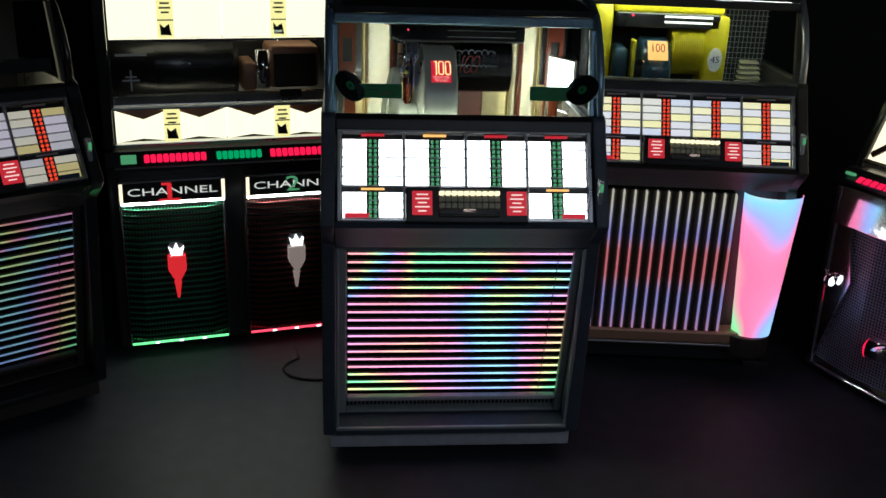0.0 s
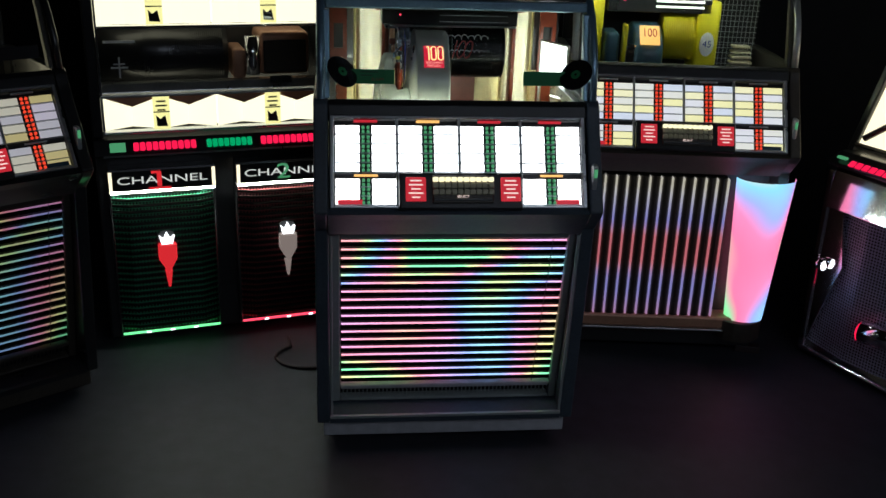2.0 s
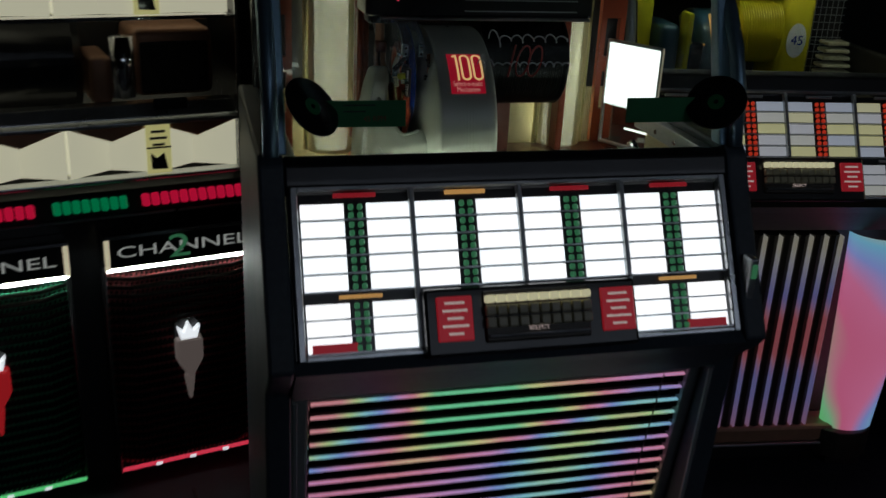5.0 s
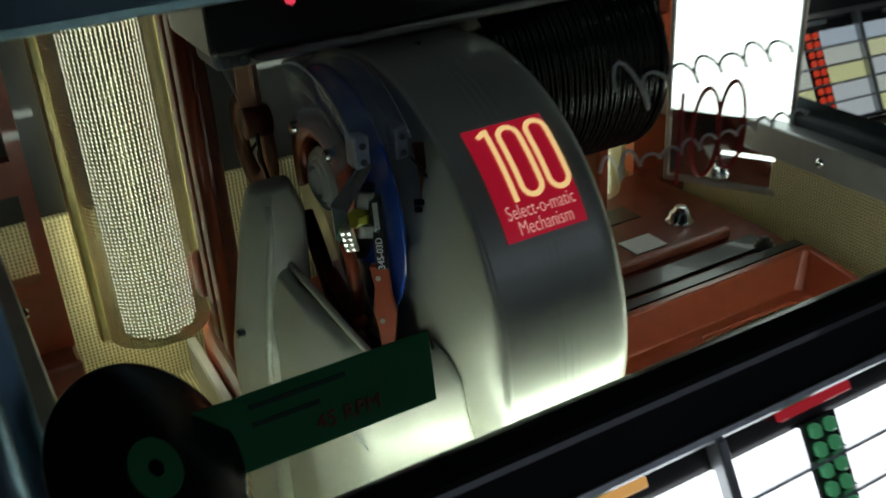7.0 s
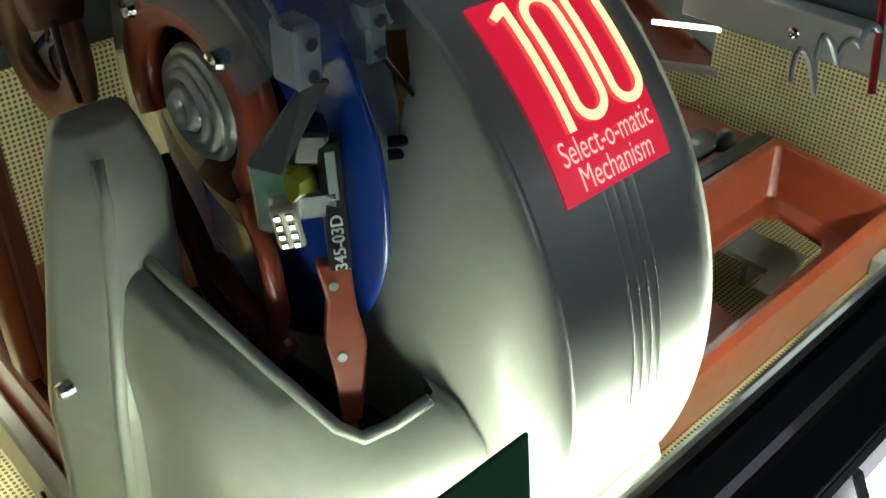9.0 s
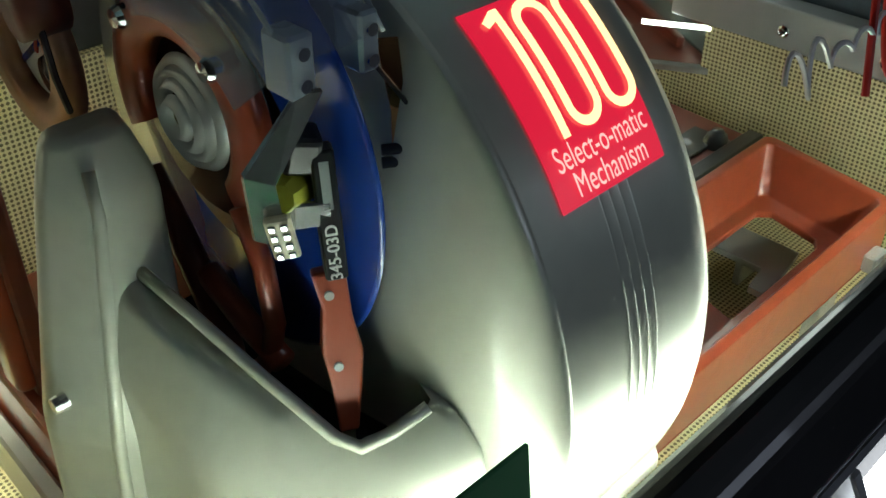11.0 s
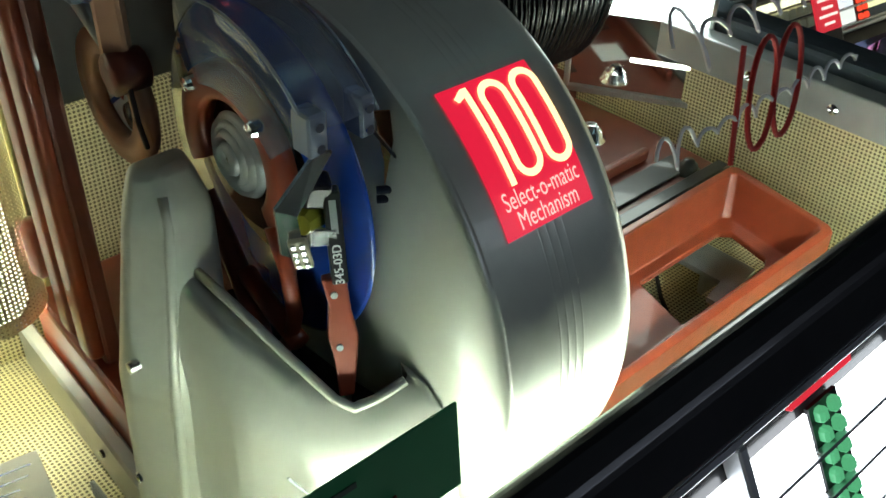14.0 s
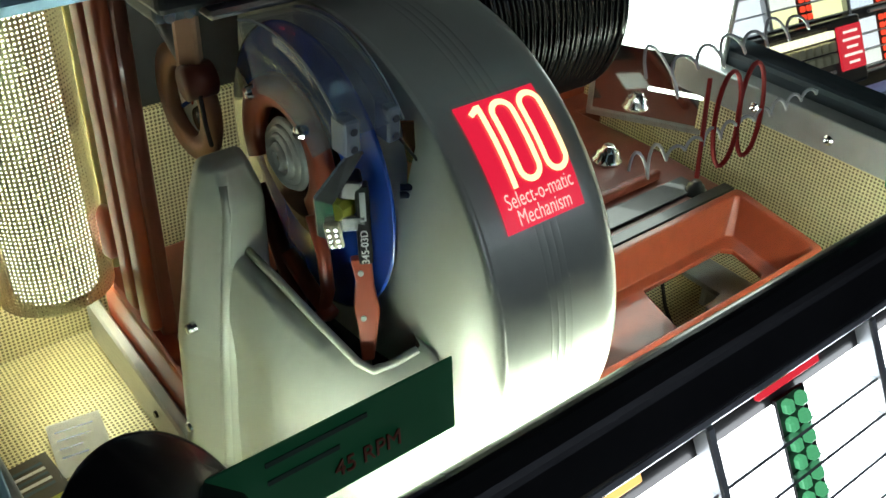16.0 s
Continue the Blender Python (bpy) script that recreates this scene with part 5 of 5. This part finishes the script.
    part("emblem_crown", prism([(-0.02, 0.43), (0.02, 0.43), (0.028, 0.462), (0.012, 0.447), (0.0, 0.475), (-0.012, 0.447), (-0.028, 0.462)], -0.05, -0.03, "y"), WHITELAMP, e, "lit white crown")
for z0, z1, dy in ((0.865, 0.985, 0.0), (1.235, 1.375, 0.04)):
    seg = (0.4 * 2) / 4
    for i in range(4):
        x0 = -0.4 + seg * i
        low = z0 < 1
        part("lit_panel", prism([(x0 + 0.003, dy), (x0 + seg / 2, dy + (0.05 if low else 0.012)), (x0 + seg - 0.003, dy), (x0 + seg - 0.003, dy + 0.06), (x0 + 0.003, dy + 0.06)], z0, z1, "z"), LITCREAM, lj, "cream backlit folded panel")
        if low:
            part("tan_fold", prism([(x0 + 0.003, z1), (x0 + seg / 2, z1 - 0.035), (x0 + seg - 0.003, z1)], dy - 0.006, dy - 0.003, "y"), TAN, lj)
    for x in (-0.2, 0.205):
        cdp = part("price_card", box((x - 0.029, dy - 0.012, z0), (x + 0.029, dy - 0.007, z1), 0.001, 1), LITYELLOW, lj, "yellow printed price card")
        part("card_print", prism([(x - 0.018, z0 + 0.012), (x + 0.02, z0 + 0.01), (x + 0.012, z0 + 0.05), (x - 0.006, z0 + 0.038), (x - 0.02, z0 + 0.052)], dy - 0.0135, dy - 0.012, "y"), BLACK, cdp)
        for i, w in enumerate((0.016, 0.02, 0.014)):
            part("text_bar", box((x - w, dy - 0.0135, z1 - 0.02 - 0.016 * i), (x + w, dy - 0.012, z1 - 0.014 - 0.016 * i)), BLACK, cdp)
        part("card_rule", box((x - 0.029, dy - 0.0135, z0 + 0.062), (x + 0.029, dy - 0.012, z0 + 0.066)), BLACK, cdp)
    for z in (z0 - 0.012, z1 + 0.001):
        part("display_trim", box((-0.405, dy - 0.02, z), (0.405, dy + 0.02, z + 0.01), 0.003), CHROME if z > 1 else ALU, lj)
part("top_display", box((-0.4, 0.04, 1.4), (0.4, 0.1, 1.5), 0.004), LITCREAM, lj)
part("drum_cover", turned([(-0.4, 0.02), (-0.4, 0.12), (0.06, 0.12), (0.06, 0.02)], 0.19, 1.11, -70, 110, 24), BLACK, lj, "black ribbed drum cover", None, True)
rib = mesh_of("rib", turned([(-0.001, 0.1195), (-0.001, 0.122), (0.001, 0.122), (0.001, 0.1195)], 0.19, 1.11, -60, 100, 20), BLACK)
for i in range(40):
    part("rib", rib, None, lj, "", pose(-0.24 + 0.0072 * i, 0, 0))
part("cross_mark", box((-0.36, 0.066, 1.075), (-0.3, 0.07, 1.081)), SILVERINK, lj)
part("cross_mark", box((-0.333, 0.066, 1.04), (-0.327, 0.07, 1.115)), SILVERINK, lj)
part("cross_mark", box((-0.35, 0.066, 1.088), (-0.31, 0.07, 1.093)), SILVERINK, lj)
part("text_bar", box((-0.38, 0.072, 1.165), (-0.27, 0.076, 1.174)), SILVERINK, lj)
part("rail", prism([(0.0, 1.0), (0.02, 1.03), (0.06, 1.03), (0.06, 1.0)], -0.4, 0.4, "x", 0.003), ALU, lj, "ribbed aluminium rail")
tm = thing("record_mechanism", "copper-tan mechanism with a dark dial face", "mechanism", pose(-0.792, 0.84, 0, 0, 0, 13.8))
part("end_cover", box((0.07, 0.04, 1.03), (0.12, 0.2, 1.14), 0.012, 3), TAN, tm, "", None, True)
part("housing", box((0.17, 0.04, 1.04), (0.36, 0.22, 1.2), 0.02, 3), TAN, tm, "", None, True)
part("dial_face", box((0.185, 0.035, 1.05), (0.345, 0.042, 1.17), 0.006), DARKBROWN, tm, "dark dial face with fine hands")
part("pickup", tube([(0.14, 0.02, 1.05), (0.14, 0.02, 1.19)], 0.028, 14), CHROME, tm, "", None, True)
part("latch", box((0.2, -0.012, 1.02), (0.28, 0.0, 1.045), 0.003), BLACK, tm)

# ---------- chrome-fronted machine at the end ----------
xj = thing("jukebox", "black and chrome jukebox with mesh front and red lamp", "jukebox", pose(1.508, 0.591, 0, 0, 0, -67), "jukeboxes round the room")
part("body", box((0.0, 0.03, 0.03), (0.86, 0.6, 0.8), 0.01), BLACK, xj)
part("front_frame", box((-0.01, -0.005, 0.03), (0.02, 0.04, 0.78), 0.008), CHROME, xj, "polished chrome upright")
part("front_frame", box((0.84, -0.005, 0.03), (0.87, 0.04, 0.78), 0.008), CHROME, xj)
part("bottom_trim", box((0.0, -0.006, 0.03), (0.86, 0.03, 0.045), 0.004), CHROME, xj)
part("chrome_banner", prism([(-0.025, 0.64), (0.0, 0.78), (0.03, 0.78), (0.03, 0.64)], 0.02, 0.84, "x", 0.004), CHROME, xj, "broad chrome banner")
part("side_wing", prism([(0.02, 0.06), (0.02, 0.63), (0.09, 0.63), (0.13, 0.42), (0.06, 0.2)], 0.0, 0.02, "y", 0.004), CHROME, xj, "curved chrome wing")
part("mesh_front", put_uv(prism([(0.02, 0.03), (0.2, 0.005), (0.43, 0.03), (0.66, 0.005), (0.84, 0.03), (0.84, 0.035), (0.02, 0.035)], 0.06, 0.64, "z")), BLUEMESH, xj, "perforated metal front")
lamp = part("bullet_lamp", tube([(0.3, -0.05, 0.24), (0.45, -0.02, 0.25)], 0.042, 20), CHROME, xj, "chrome bullet housing", None, True)
part("red_lens", turned([(-0.012, 0.0001), (-0.008, 0.025), (0.0, 0.038), (0.008, 0.04)], 0, 0, 0, 360, 24), REDBAR, lamp, "red lens", pose(0.293, -0.051, 0.24, 0, 0, 11), True)
bl = part("bullet_lamp", tube([(0.0, -0.01, 0.415), (0.06, -0.02, 0.41)], 0.02, 16), CHROME, xj, "", None, True)
part("white_lens", turned([(0, 0.0001), (0, 0.02)], 0, 0, 0, 360, 16), WHITELAMP, bl, "glowing white lens", pose(0.062, -0.02, 0.41))
part("deck", prism([(-0.02, 0.8), (-0.03, 0.815), (0.03, 0.85), (0.6, 0.86), (0.6, 0.8)], 0.0, 0.86, "x", 0.004), BLACK, xj)
kk = mesh_of("key", box((-0.013, -0.008, 0), (0.013, 0, 0.03), 0.004, 1), REDBAR)
for i in range(14):
    part("key", kk, None, xj, "", pose(0.1 + 0.03 * i, -0.028, 0.815, -55, 0, 0))
part("small_window", box((0.03, -0.02, 0.832), (0.07, -0.005, 0.842), 0.002), BTN_GREEN, xj)
part("top_side", prism([(0.06, 0.85), (0.25, 1.3), (0.6, 1.3), (0.6, 0.85)], 0.0, 0.03, "x", 0.006), BLACK, xj)
part("top_side", prism([(0.06, 0.85), (0.25, 1.3), (0.6, 1.3), (0.6, 0.85)], 0.83, 0.86, "x", 0.006), BLACK, xj)
part("lit_display", prism([(0.09, 0.88), (0.24, 1.22), (0.27, 1.22), (0.12, 0.87)], 0.03, 0.83, "x"), LITCREAM2, xj, "sloped cream backlit display")
part("display_bar", tube([(0.05, 0.085, 0.9), (0.4, 0.22, 1.2)], 0.012, 8), BLACK, xj)
part("display_rim", tube([(0.03, 0.075, 0.875), (0.83, 0.075, 0.875)], 0.008, 8), CHROME, xj)

# ---------- small floor things ----------
cb = thing("power_cable", "dark rubber power cable lying looped on the floor", "cable", pose(0, 0, 0))
pts = [(-0.46 + 0.13 * math.cos(a), 0.63 + 0.1 * math.sin(a), 0.006) for a in [2.2 + 0.2 * i for i in range(20)]]
part("cord", tube([(-0.55, 0.8, 0.006), *pts, (-0.2, 0.5, 0.006)], 0.006, 8), CABLE, cb, "", None, True)
pg = thing("plug_box", "black plug strip lying on the floor", "plug", pose(1.3, 0.62, 0, 0, 0, -15))
part("case", box((-0.05, -0.02, 0), (0.05, 0.02, 0.03), 0.004), CABLE, pg)
